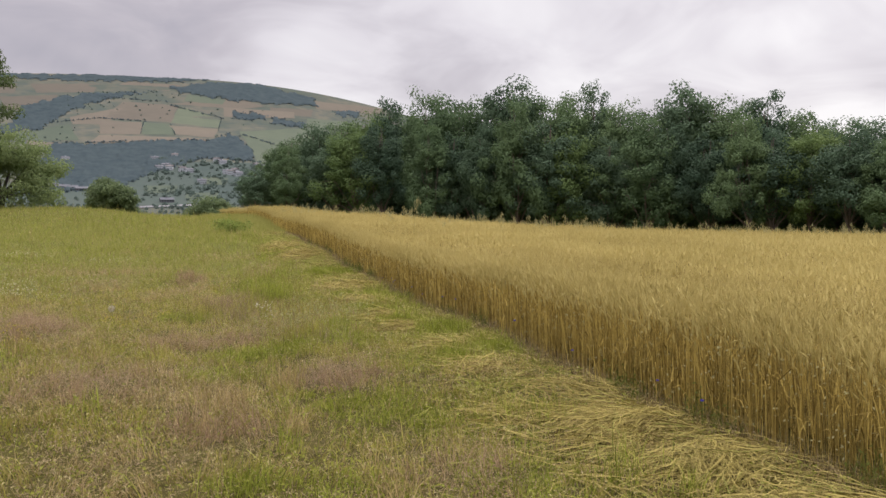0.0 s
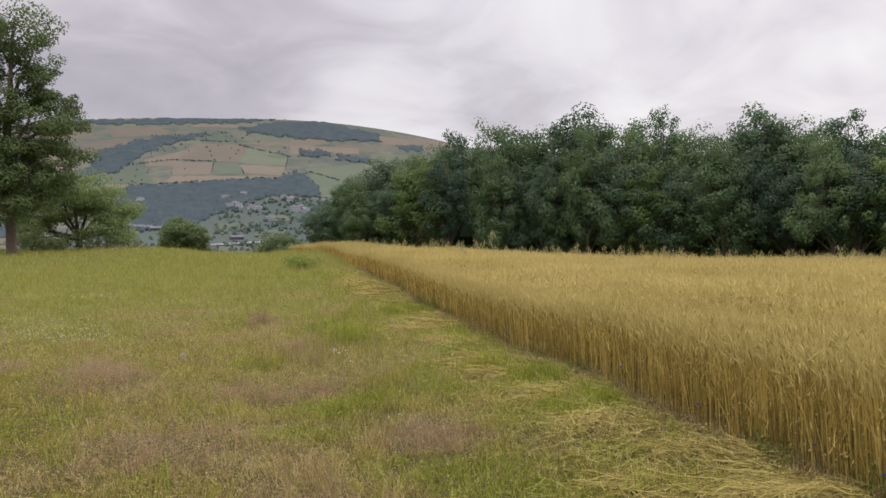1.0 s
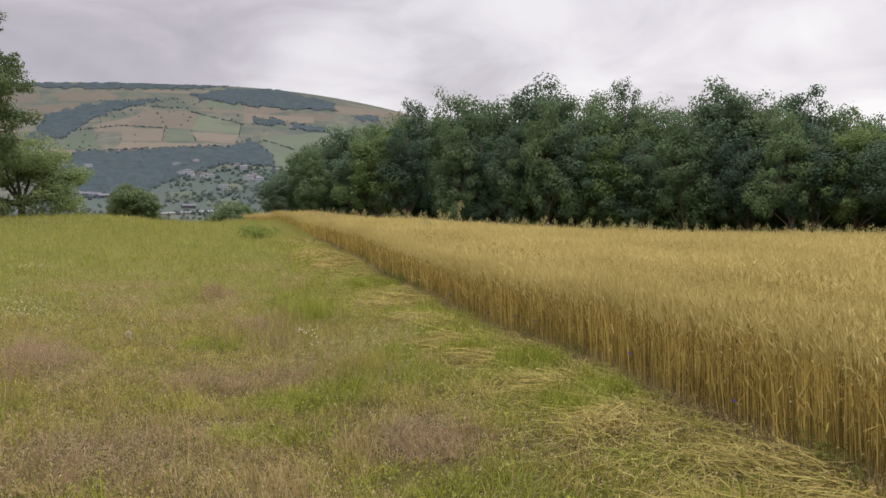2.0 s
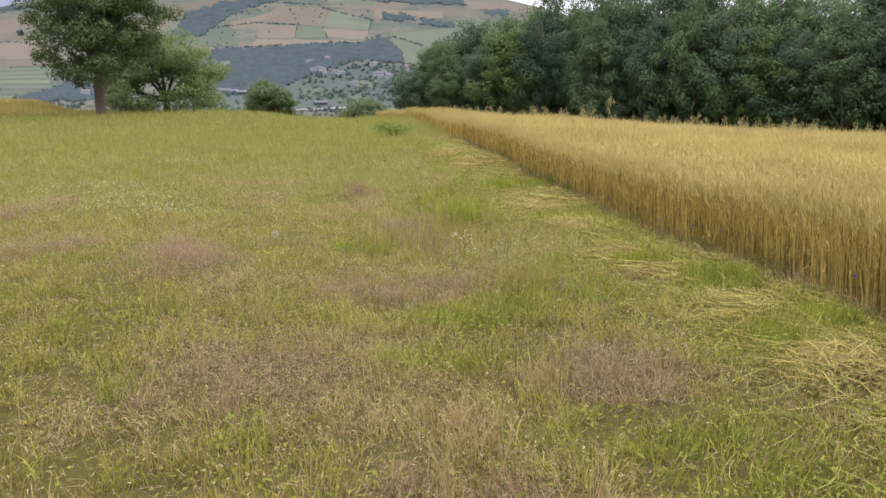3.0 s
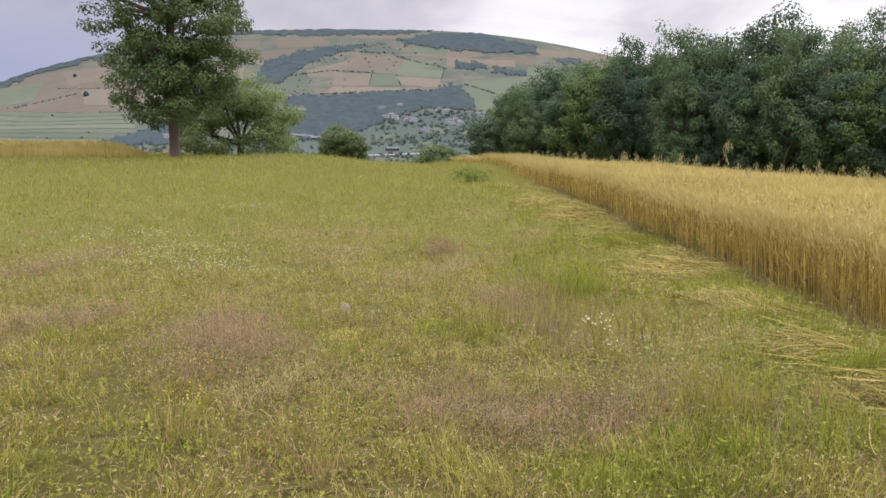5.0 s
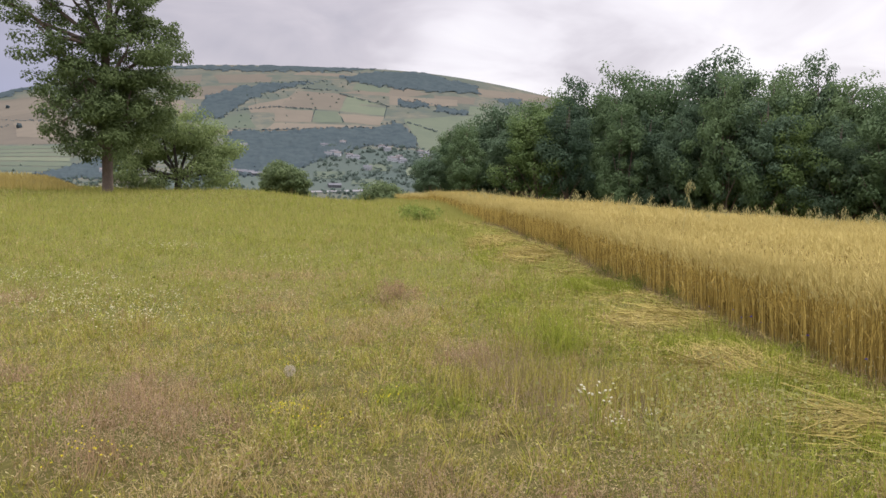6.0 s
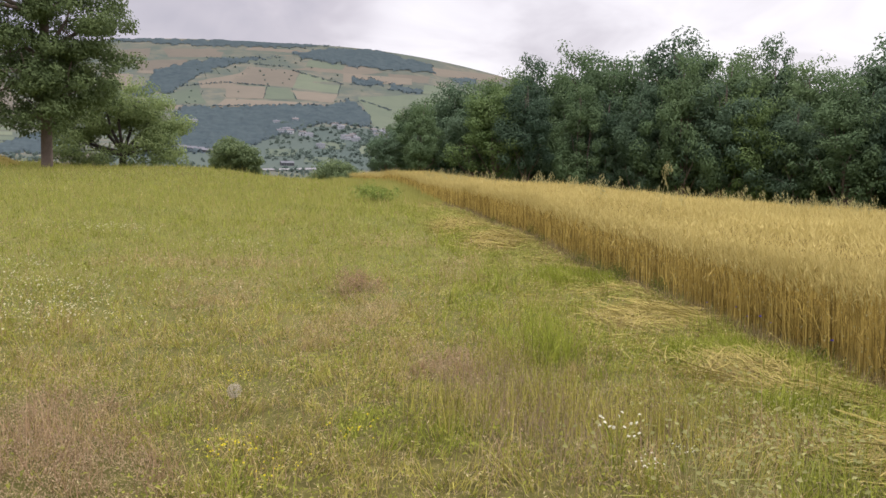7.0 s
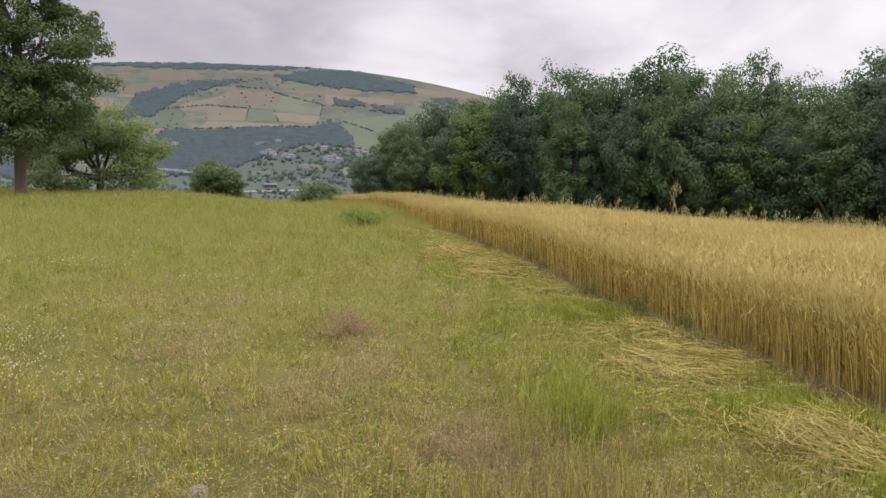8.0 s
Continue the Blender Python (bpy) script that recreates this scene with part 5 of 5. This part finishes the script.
def build_woods():
    label = "dark wood on the far side of the valley"
    wood("far_wood", ((27.5, 1.3), (25.9, 4.6), (23.7, 4.35), (19.1, 4.65), (16.5, 4.6), (15.3, 5.3), (14.1, 4.6), (13.5, 3.4), (16.9, 3.5), (20.0, 2.6), (22.5, 1.5)), 1500, 5.4, label)
    wood("far_wood", ((18.9, 8.0), (15.9, 8.5), (13.0, 8.35), (9.5, 7.45), (9.5, 7.0), (12.6, 7.05), (16.0, 7.4), (18.2, 7.7)), 420, 4.4, "wood along the ridge of the far hill", 3.0)
    wood("far_wood", ((30, 8.35), (21.8, 8.75), (15.5, 8.6), (19.0, 8.3), (21.8, 8.25), (30, 8.1)), 300, 3.4, "wood along the ridge of the far hill", 4.0)
    wood("far_wood", ((28.8, 4.9), (27.4, 6.6), (24.0, 7.5), (18.9, 7.8), (22.0, 7.3), (24.9, 6.2), (26.4, 5.3)), 494, 4.2, label)
    wood("far_wood", ((15.2, 6.7), (12.9, 6.5), (13.0, 6.05), (14.9, 6.2)), 156, 4.2, label)
    wood("far_wood", ((12.7, 6.35), (10.3, 5.9), (10.5, 5.6), (12.7, 5.8)), 156, 4.2, label)
    wood("far_wood", ((8.6, 6.75), (7.6, 6.85), (6.6, 6.6), (6.8, 6.25), (8.4, 6.4)), 60, 4.0, label)
    wood("far_wood", ((22, 1.3), (13.6, 2.3), (13.4, 0.7), (19.2, 0.95)), 170, 4.6, "scattered trees between the houses of the valley")
    wood("far_wood", ((29.5, 0.9), (26.5, 1.9), (21.3, 2.4), (25.7, 1.3)), 416, 4.2, label)
    wood("far_wood", ((37.6, 1.5), (35.0, 2.1), (32.6, 2.9), (31.6, 1.1), (37.0, 1.1)), 338, 4.2, label)
    wood("far_wood", ((43.6, 4.6), (41, 5.9), (37.0, 6.7), (30, 8.1), (37.2, 6.4), (41, 5.3), (43.6, 4.1)), 200, 3.4, "wood along the ridge of the far hill", 4.0)
    wood("far_wood", ((31, 0.0), (31, 0.9), (22, 0.85), (16, 0.5), (13, 0.7), (13, 0.0)), 220, 3.6, "trees along the valley floor")
    wood("far_wood", ((44, 0.2), (44, 1.0), (33.8, 1.2), (33.8, 0.2)), 250, 3.6, "trees along the valley floor")
    # single trees along the field edges
    for poly, n in ((((24, 5), (18, 7.4), (16, 7.2), (22, 5)), 12), (((28, 4.5), (22, 8), (12, 6.6), (14, 4.8)), 9), (((43, 1), (36, 6), (30, 5), (30, 1)), 22), (((20.5, 1.2), (12.5, 1.2), (12.5, 2.4), (20.5, 2.4)), 60), (((26, 5.9), (24.5, 7.6), (17.0, 7.9), (19.5, 6.9)), 60), (((28, 4.9), (25, 5.6), (24, 5.2), (25, 4.6)), 12)):
        wood("far_trees", poly, n, 3.4, "single trees and hedges between the far fields")
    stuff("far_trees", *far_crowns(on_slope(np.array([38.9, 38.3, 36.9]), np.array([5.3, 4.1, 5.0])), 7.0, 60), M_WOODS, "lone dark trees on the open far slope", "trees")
    wood("far_trees", ((20.6, 2.2), (20.3, 3.6), (13.0, 3.5), (12.6, 2.1)), 170, 5.2, "garden trees between the houses of the valley")


build_woods()


def hedge(name, a, b, count, size):
    """A line of bushes between two places on the far slope."""
    count = count * 2
    f = rng.random(count)
    pos = on_slope(a[0] + (b[0] - a[0]) * f, a[1] + (b[1] - a[1]) * f + rng.normal(0, 0.02, count))
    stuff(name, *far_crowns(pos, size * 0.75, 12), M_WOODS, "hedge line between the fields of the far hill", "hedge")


for a, b, n, size in (((23.2, 5.95), (20.3, 5.86), 26, 2.4), ((23.9, 4.45), (16.6, 4.62), 60, 3.0), ((18.9, 6.9), (15.5, 6.2), 34, 2.8), ((15.7, 6.3), (15.9, 5.4), 10, 2.4), ((22.8, 6.0), (25.5, 5.7), 20, 2.6),
                      ((14.4, 5.1), (12.4, 4.5), 22, 2.6), ((20.5, 5.8), (20.7, 5.0), 9, 2.0), ((24.5, 7.3), (19.0, 7.1), 34, 2.6), ((18.6, 5.0), (18.9, 5.8), 10, 2.0), ((39.9, 4.6), (36.6, 4.5), 20, 2.4), ((43.0, 3.15), (38.9, 4.2), 26, 2.4)):
    hedge("far_hedge", a, b, n, size)


def box_mesh(name, sx, sy, z0, z1, material):
    bm = bmesh.new()
    bmesh.ops.create_cube(bm, size=1.0)
    for q in bm.verts:
        q.co = Vector((q.co.x * sx, q.co.y * sy, z0 if q.co.z < 0 else z1))
    me = bpy.data.meshes.new(name)
    bm.to_mesh(me)
    bm.free()
    me.materials.append(material)
    return me


def gable_mesh(name, sx, sy, z0, rise, material):
    bm = bmesh.new()
    o = 0.6
    pts = [(-sx / 2 - o, -sy / 2 - o, z0), (sx / 2 + o, -sy / 2 - o, z0), (sx / 2 + o, sy / 2 + o, z0), (-sx / 2 - o, sy / 2 + o, z0), (-sx / 2 - o, 0, z0 + rise), (sx / 2 + o, 0, z0 + rise)]
    vs = [bm.verts.new(p) for p in pts]
    for f in ((0, 1, 5, 4), (2, 3, 4, 5), (1, 2, 5), (3, 0, 4), (3, 2, 1, 0)):
        bm.faces.new([vs[k] for k in f])
    me = bpy.data.meshes.new(name)
    bm.to_mesh(me)
    bm.free()
    me.materials.append(material)
    return me


def make_house(sx, sy, tall, wall_mat, roof_mat, label):
    h = thing("house", label, "house", "valley village")
    wall = part("wall", box_mesh("wall", sx, sy, -3, tall, wall_mat), h)
    roof = part("roof", gable_mesh("roof", sx, sy, tall, sy * 0.3, roof_mat), h)
    part("chimney", box_mesh("chimney", 1.0, 1.0, tall, tall + sy * 0.3 + 1.2, wall_mat), roof)
    pane = box_mesh("window", 1.3, 0.16, 0, 1.5, M_DARKPANE)
    for k in range(int(sx // 3)):
        for lvl in (1.0, 3.9):
            if lvl + 1.6 < tall:
                w = part("window", pane, wall)
                w.location = (-sx / 2 + 1.8 + k * 3, -sy / 2, lvl)
    return h


def build_village():
    white = make_house(10, 8, 5.5, M_PLASTER, M_ROOF, "white two-storey house with a tiled roof in the valley")
    pale = make_house(12, 8, 5.0, M_PLASTER, M_SHEET, "pale house with a light grey roof in the valley")
    shed = make_house(15, 9, 3.2, M_SHEET, M_SHEET, "long pale shed with a sheet roof in the valley")
    spots = ((19.88, 3.41, 1), (18.64, 3.56, 0), (19.63, 2.91, 1), (18.97, 2.89, 0), (17.79, 2.69, 1), (16.05, 3.33, 0), (15.7, 3.22, 1), (15.12, 2.49, 0), (14.7, 2.39, 1), (14.9, 2.62, 0), (13.51, 3.01, 0), (12.83, 2.87, 1),
             (12.72, 3.06, 0), (13.24, 2.68, 0), (13.0, 2.95, 1), (19.2, 3.02, 1), (18.2, 2.78, 0), (15.4, 2.55, 1), (25.1, 3.35, 1), (33.6, 1.5, 0), (17.0, 1.9, 1))
    first = [True, True]
    for k, (az, e, kind) in enumerate(spots):
        m = Matrix.Translation(on_slope(az, e)) @ Matrix.Rotation(radians(az) + math.sin(k * 3.3) * 0.6, 4, "Z")
        ob = (white, pale)[kind]
        if first[kind]:
            ob.matrix_basis, first[kind] = m, False
        else:
            copy_thing(ob, m)
    for k, (az, e) in enumerate(((25.9, 1.72), (25.3, 1.66), (24.8, 1.6), (24.2, 1.5), (19.2, 0.78))):
        m = Matrix.Translation(on_slope(az, e)) @ Matrix.Rotation(radians(az) + 0.1 * k - 0.2, 4, "Z")
        if k == 0:
            shed.matrix_basis = m
        else:
            copy_thing(shed, m)
    # the valley road
    a = on_slope(np.linspace(22.5, 15.5, 40), 0.35 + 0.3 * np.linspace(0, 1, 40), 1.0)
    b = on_slope(np.linspace(22.5, 15.5, 40), 0.45 + 0.3 * np.linspace(0, 1, 40), 1.0)
    v = np.concatenate([a, b])
    i = np.arange(39)
    tagged(new("valley_road", mesh_from("valley_road", v, [np.stack([i, i + 1, i + 41, i + 40], -1)], M_ROAD)), "pale road along the valley floor", "road", "", "structure")


build_village()


# ---- small plants ----
def make_oat(seed, tall, count=15, fat=0.013, reach=0.12):
    """A wild oat: a thin stalk with a drooping, open head."""
    g = np.random.default_rng(seed)
    oat = thing("wild_oat", "pale wild oat standing above the wheat", "weed", "wild oats over the wheat")
    part("stem", mesh_from("stem", *tube([(0, 0, 0), (0.01, 0, tall * 0.5), (0.05, 0.01, tall)], [0.005, 0.004, 0.002], 4), M_OAT, True), oat)
    pieces = []
    for k in range(count):
        z = tall * g.uniform(0.72, 1.0)
        q, r = g.uniform(0, 6.3), g.uniform(0.02, reach)
        p = (r * math.cos(q) + 0.03, r * math.sin(q), z - r * 0.55)
        pieces.append(tube([(0.03, 0, z - 0.02), ((p[0] + 0.03) / 2, p[1] / 2, z + 0.02), p], [0.0018, 0.0014, 0.001], 3))
        pieces.append(tube([p, (p[0], p[1], p[2] - 0.02), (p[0] + 0.004, p[1], p[2] - 0.06)], [0.004, fat, 0.003], 3))
    part("panicle", mesh_from("panicle", *joined(pieces), M_OAT), oat)
    return oat


def build_oats():
    oats = [make_oat(s, h) for s, h in ((1, 0.95), (2, 0.86), (3, 1.0))]
    lone = make_oat(9, 1.55, 34, 0.009, 0.10)
    lone.matrix_basis = Matrix.Translation((-1.27, 23.9, float(height(-1.27, 23.9)))) @ Matrix.Rotation(0.10, 4, "Y")
    used = set()
    g = np.random.default_rng(5)
    places = [(-2.1, 27.9, 1.0), (-0.4, 27.0, 0.95), (3.15, 30.6, 1.0)]
    for k in range(300):
        x = g.uniform(-9, 20)
        y = float(crest_y(np.array(x))) + g.uniform(-2.0, 5.5)
        if x > float(edge_x(y)) + 0.4:
            places.append((x, y, g.uniform(0.80, 1.15)))
    for k, (x, y, s) in enumerate(places):
        j = k % 3
        m = Matrix.Translation((x, y, float(height(x, y)))) @ Matrix.Rotation(g.uniform(0, 6.3), 4, "Z") @ Matrix.Rotation(g.normal(0, 0.12), 4, "X") @ Matrix.Diagonal((s, s, s, 1))
        if j in used:
            copy_thing(oats[j], m).matrix_basis = m
        else:
            oats[j].matrix_basis = m
            used.add(j)


build_oats()


def build_seed_head():
    """A round white seed clock on a stalk."""
    x, y = -4.65, 12.84
    z = float(height(x, y))
    clock = thing("seed_head", "round downy white seed head on a thin stalk in the grass", "seed head")
    clock.location = (x, y, z)
    part("stem", mesh_from("stem", *tube([(0.02, 0, 0), (0.01, 0, 0.1), (0, 0, 0.146)], [0.004, 0.003, 0.003], 5), M_STEM, True), clock)
    g = np.random.default_rng(3)
    d = g.normal(size=(200, 3))
    d /= np.linalg.norm(d, axis=1)[:, None]
    c = np.array([0, 0, 0.151])
    v, f = cards(c + d * g.uniform(0.037, 0.046, (200, 1)), d, 0.012, 0.007)
    ray = np.concatenate([c + d * 0.006, c + d * 0.044, c + d * 0.044 + np.array([0.0006, 0.0006, 0])])
    tri = np.stack([np.arange(200), np.arange(200) + 200, np.arange(200) + 400], -1)
    part("down", mesh_from("down", *joined([(v, f), (ray, [tri])]), M_DOWN), clock, "translucent white down")


build_seed_head()


def build_left_crop():
    """A strip of ripe crop on the rise beyond the meadow."""
    n = 15000
    x = rng.uniform(-60, -32.2, n)
    y = 50 + 1.1 * (np.maximum(x, -46) + 32) + 9 * rng.random(n) ** 1.3
    inner = -1.4 - 0.72 * (y - 7.2) - x      # how far inside its slanting end
    x, y, inner = x[inner > 0], y[inner > 0], inner[inner > 0]
    n = len(x)
    z = height(x, y)
    h = 0.80 * np.clip(inner / 2.5, 0.1, 1) ** 0.7 * rng.normal(1, 0.08, n)
    head = rng.uniform(0, 6.3, n)
    v, f = joined(ears(x, y, z + h - 0.10 - 0.25 * h * rng.random(n) ** 2, np.full(n, 0.22), np.abs(rng.normal(0.6, 0.4, n)), head, 0) + [fine_blades(x, y, z, h, np.full(n, 0.030), np.abs(rng.normal(0.12, 0.1, n)), head)])
    stuff("far_wheat", v, f, M_EAR, "strip of ripe yellow crop on the rise beyond the meadow", "wheat")


build_left_crop()


def make_daisy_plant():
    """White flowers in flat clusters on branching green stems."""
    p = thing("white_flower_plant", "white-flowered branching plant among the meadow grass", "flower")
    p.location = (-2.48, 12.3, float(height(-2.48, 12.3)))
    g = np.random.default_rng(17)
    tips, pieces = [], []
    for k in range(17):
        q, r, z = g.uniform(0, 6.3), 0.12 * g.random() ** 0.5, g.uniform(0.16, 0.30)
        tip = (r * math.cos(q), r * math.sin(q), z)
        tips.append(tip)
        pieces.append(tube([(0.02 * math.cos(q), 0.02 * math.sin(q), 0), (tip[0] * 0.4, tip[1] * 0.4, z * 0.6), tip], [0.0022, 0.0016, 0.0012], 4))
    part("stalk", mesh_from("stalk", *joined(pieces), M_LUSH), p)
    bm = bmesh.new()
    c = bm.verts.new((0, 0, 0.006))
    ring = [bm.verts.new((0.011 * (1 if k % 2 else 0.55) * math.cos(k * math.pi / 7), 0.011 * (1 if k % 2 else 0.55) * math.sin(k * math.pi / 7), 0.0)) for k in range(14)]
    for k in range(14):
        bm.faces.new((c, ring[k], ring[(k + 1) % 14]))
    me = bpy.data.meshes.new("flower_head")
    bm.to_mesh(me)
    bm.free()
    me.materials.append(M_WHITE)
    for tip in tips:
        h = part("flower_head", me, p)
        h.matrix_basis = Matrix.Translation(tip) @ Matrix.Rotation(g.normal(0.4, 0.3), 4, "X") @ Matrix.Rotation(g.normal(0, 0.4), 4, "Y")
    return p


daisies = make_daisy_plant()
for dx, dy, turn, s in ((0.14, -0.25, 1.0, 0.6), (0.33, 0.1, 2.6, 0.5)):
    x, y = -2.48 + dx, 12.3 + dy
    copy_thing(daisies, Matrix.Translation((x, y, float(height(x, y)))) @ Matrix.Rotation(turn, 4, "Z") @ Matrix.Diagonal((s, s, s, 1)))


def make_cornflower():
    p = thing("cornflower", "blue-violet cornflower at the foot of the wheat", "flower", "cornflowers at the wheat edge")
    part("stem", mesh_from("stem", *tube([(0, 0, 0), (0.015, 0, 0.14), (0.0, 0.01, 0.30)], [0.003, 0.0022, 0.0018], 4), M_STEM), p)
    g = np.random.default_rng(23)
    d = g.normal(size=(26, 3)) * np.array([1, 1, 0.45])
    d /= np.linalg.norm(d, axis=1)[:, None]
    d[:, 2] = np.abs(d[:, 2])
    v, f = cards(np.array([0, 0.01, 0.305]) + d * 0.010, np.cross(d, g.normal(size=(26, 3))), 0.020, 0.009, None)
    part("flower", mesh_from("flower", v, f, M_BLUE), p)
    return p


def build_cornflowers():
    first = make_cornflower()
    g = np.random.default_rng(29)
    spots = [(8.8, 0.10), (6.9, 0.12), (16.2, 0.05), (16.5, 0.0), (16.9, 0.08), (15.9, 0.1), (12.5, 0.05), (14.0, 0.1), (13.2, 0.02), (16.0, -0.05), (10.3, 0.05), (7.6, 0.02), (15.0, 0.03)]
    for k, (y, off) in enumerate(spots):
        x = float(edge_x(y)) - off
        s = g.uniform(0.7, 1.15)
        m = Matrix.Translation((x, y, float(height(x, y)))) @ Matrix.Rotation(g.uniform(0, 6.3), 4, "Z") @ Matrix.Diagonal((s, s, s, 1))
        if k:
            copy_thing(first, m)
        else:
            first.matrix_basis = m


build_cornflowers()


def make_seed_dock():
    """A low brown seeding plant."""
    p = thing("brown_weed", "low reddish-brown seeding weed in the meadow", "weed")
    p.location = (-5.12, 17.7, float(height(-5.12, 17.7)))
    g = np.random.default_rng(41)
    pieces, pts = [], []
    for k in range(22):
        q, r, z = g.uniform(0, 6.3), 0.24 * g.random() ** 0.6, g.uniform(0.10, 0.27)
        tip = (r * math.cos(q), r * math.sin(q), z)
        pieces.append(tube([(0, 0, 0), (tip[0] * 0.5, tip[1] * 0.5, z * 0.6), tip], [0.003, 0.002, 0.0015], 4))
        pts.append(np.array(tip) * np.array([1, 1, 0.75]) + g.normal(0, 0.045, (60, 3)))
    part("stalk", mesh_from("stalk", *joined(pieces), M_DOCK), p)
    pts = np.concatenate(pts)
    pts[:, 2] = np.maximum(pts[:, 2], 0.02)
    v, f = cards(pts, g.normal(size=pts.shape), 0.022, 0.010)
    part("seed_spray", mesh_from("seed_spray", v, f, M_VIOLET), p)


make_seed_dock()


def build_tufts():
    """Taller tufts that stand out of the sward."""
    g = np.random.default_rng(61)
    # where, how tall, how wide, how many blades
    dry = [(-1.38, 8.5, 0.2, 0.16, 150), (-5.3, 12.3, 0.16, 0.3, 120), (-1.72, 7.7, 0.2, 0.2, 120), (-1.55, 7.5, 0.18, 0.2, 90)]
    brown = [(-2.9, 12.9, 0.22, 0.5, 260), (-3.1, 13.6, 0.26, 0.5, 240), (-2.75, 12.4, 0.24, 0.4, 160), (-1.0, 8.6, 0.16, 0.5, 260), (-1.3, 8.9, 0.15, 0.4, 150), (-1.4, 10.7, 0.2, 0.5, 160)]
    fresh = [(-3.05, 15.0, 0.40, 0.55, 300), (-2.9, 14.4, 0.36, 0.4, 240), (-4.3, 18.6, 0.3, 0.4, 160), (-0.6, 12.2, 0.3, 0.3, 120), (0.9, 6.0, 0.26, 0.22, 90), (-1.1, 14.1, 0.26, 0.25, 140), (-0.4, 11.3, 0.22, 0.25, 110), (-1.45, 16.1, 0.24, 0.3, 120)]
    edge = [(-1.32, 15.25, 0.17, 0.4, 600), (-0.95, 14.9, 0.18, 0.35, 500), (-0.85, 13.9, 0.17, 0.3, 300), (-0.95, 13.3, 0.16, 0.35, 240), (0.3, 10.6, 0.15, 0.35, 260), (0.0, 9.9, 0.16, 0.3, 200), (0.5, 7.3, 0.2, 0.3, 200), (-2.9, 14.6, 0.3, 0.25, 160)]
    marked = [(*q, 0) for q in dry] + [(*q, 1) for q in fresh + edge] + [(*q, 2) for q in brown]
    for k in range(110):
        y = 5 + 22 * g.random() ** 1.3
        x = float(edge_x(y)) - 0.6 - g.random() * (3 + 0.75 * (y - 4))
        marked.append((x, y, g.uniform(0.10, 0.24), g.uniform(0.08, 0.2), int(g.uniform(25, 70)), int(g.random() < 0.45)))
    for kind, mat, name, label in ((0, M_DRY, "dry_tufts", "bleached tufts of taller grass in the meadow"), (1, M_LUSH, "tall_grass", "taller fresh green grass tufts in the meadow"), (2, M_DOCK, "seeding_stems", "thin brown seeding stems over the green grass")):
        xs, ys, hs = [], [], []
        for x, y, h, r, n, k in marked:
            if k == kind:
                xs.append(x + g.normal(0, r * 0.5, n)), ys.append(y + g.normal(0, r * 0.5, n)), hs.append(h * g.uniform(0.5, 1.15, n))
        x, y, h = (np.concatenate(q) for q in (xs, ys, hs))
        keep = x < edge_x(y) - 0.05
        x, y, h = x[keep], y[keep], h[keep]
        v, f = blades(x, y, height(x, y), h, np.full(len(x), 0.0030 if kind == 2 else 0.0048), np.abs(rng.normal(0.4, 0.28, len(x))), rng.uniform(0, 6.3, len(x)), 0.85)
        stuff(name, v, f, mat, label, "grass")
    # pale nodding spikelets beside the straw
    n = 420
    x, y = -1.75 + g.normal(0, 0.42, n), 12.3 + g.normal(0, 0.75, n)
    keep = x < edge_x(y) - 0.4
    x, y = x[keep], y[keep]
    n = len(x)
    z = height(x, y)
    h = g.uniform(0.12, 0.27, n)
    v1, f1 = blades(x, y, z, h, np.full(n, 0.003), np.full(n, 0.2), rng.uniform(0, 6.3, n), 0.8)
    v2, f2 = cards(np.stack([x, y, z + h], -1), rng.normal(size=(n, 3)), 0.030, 0.019, np.tile([0.0, 0.0, 1.0], (n, 1)) + rng.normal(0, 0.3, (n, 3)))
    stuff("nodding_grass", *joined([(v1, f1), (v2, f2)]), M_NOD, "pale nodding grass heads beside the fallen straw", "grass")


build_tufts()


def make_nettle_clump():
    """A dark green leafy clump near the crest."""
    p = thing("green_weed_clump", "dark green leafy weed clump near the crest of the meadow", "weed")
    p.location = (-9.1, 35.3, float(height(-9.1, 35.3)))
    g = np.random.default_rng(47)
    pieces, pts = [], []
    for k in range(30):
        q, r, z = g.uniform(0, 6.3), 0.62 * g.random() ** 0.9, g.uniform(0.18, 0.62)
        b = (r * math.cos(q), r * math.sin(q), 0)
        tip = (b[0] * 1.1, b[1] * 1.1, z)
        pieces.append(tube([(0, 0, -0.05), (b[0] * 0.7, b[1] * 0.7, 0.04), tip], [0.006, 0.005, 0.003], 4))
        pts.append(np.array(tip) * np.array([1, 1, 0.75]) + g.normal(0, 0.10, (26, 3)))
    part("stalk", mesh_from("stalk", *joined(pieces), M_STEM), p)
    pts = np.concatenate(pts)
    pts[:, 2] = np.maximum(pts[:, 2], 0.03)
    part("foliage", mesh_from("foliage", *cards(pts, g.normal(size=pts.shape) + np.array([0, 0, 0.8]), 0.10, 0.045), M_NETTLE), p)


make_nettle_clump()
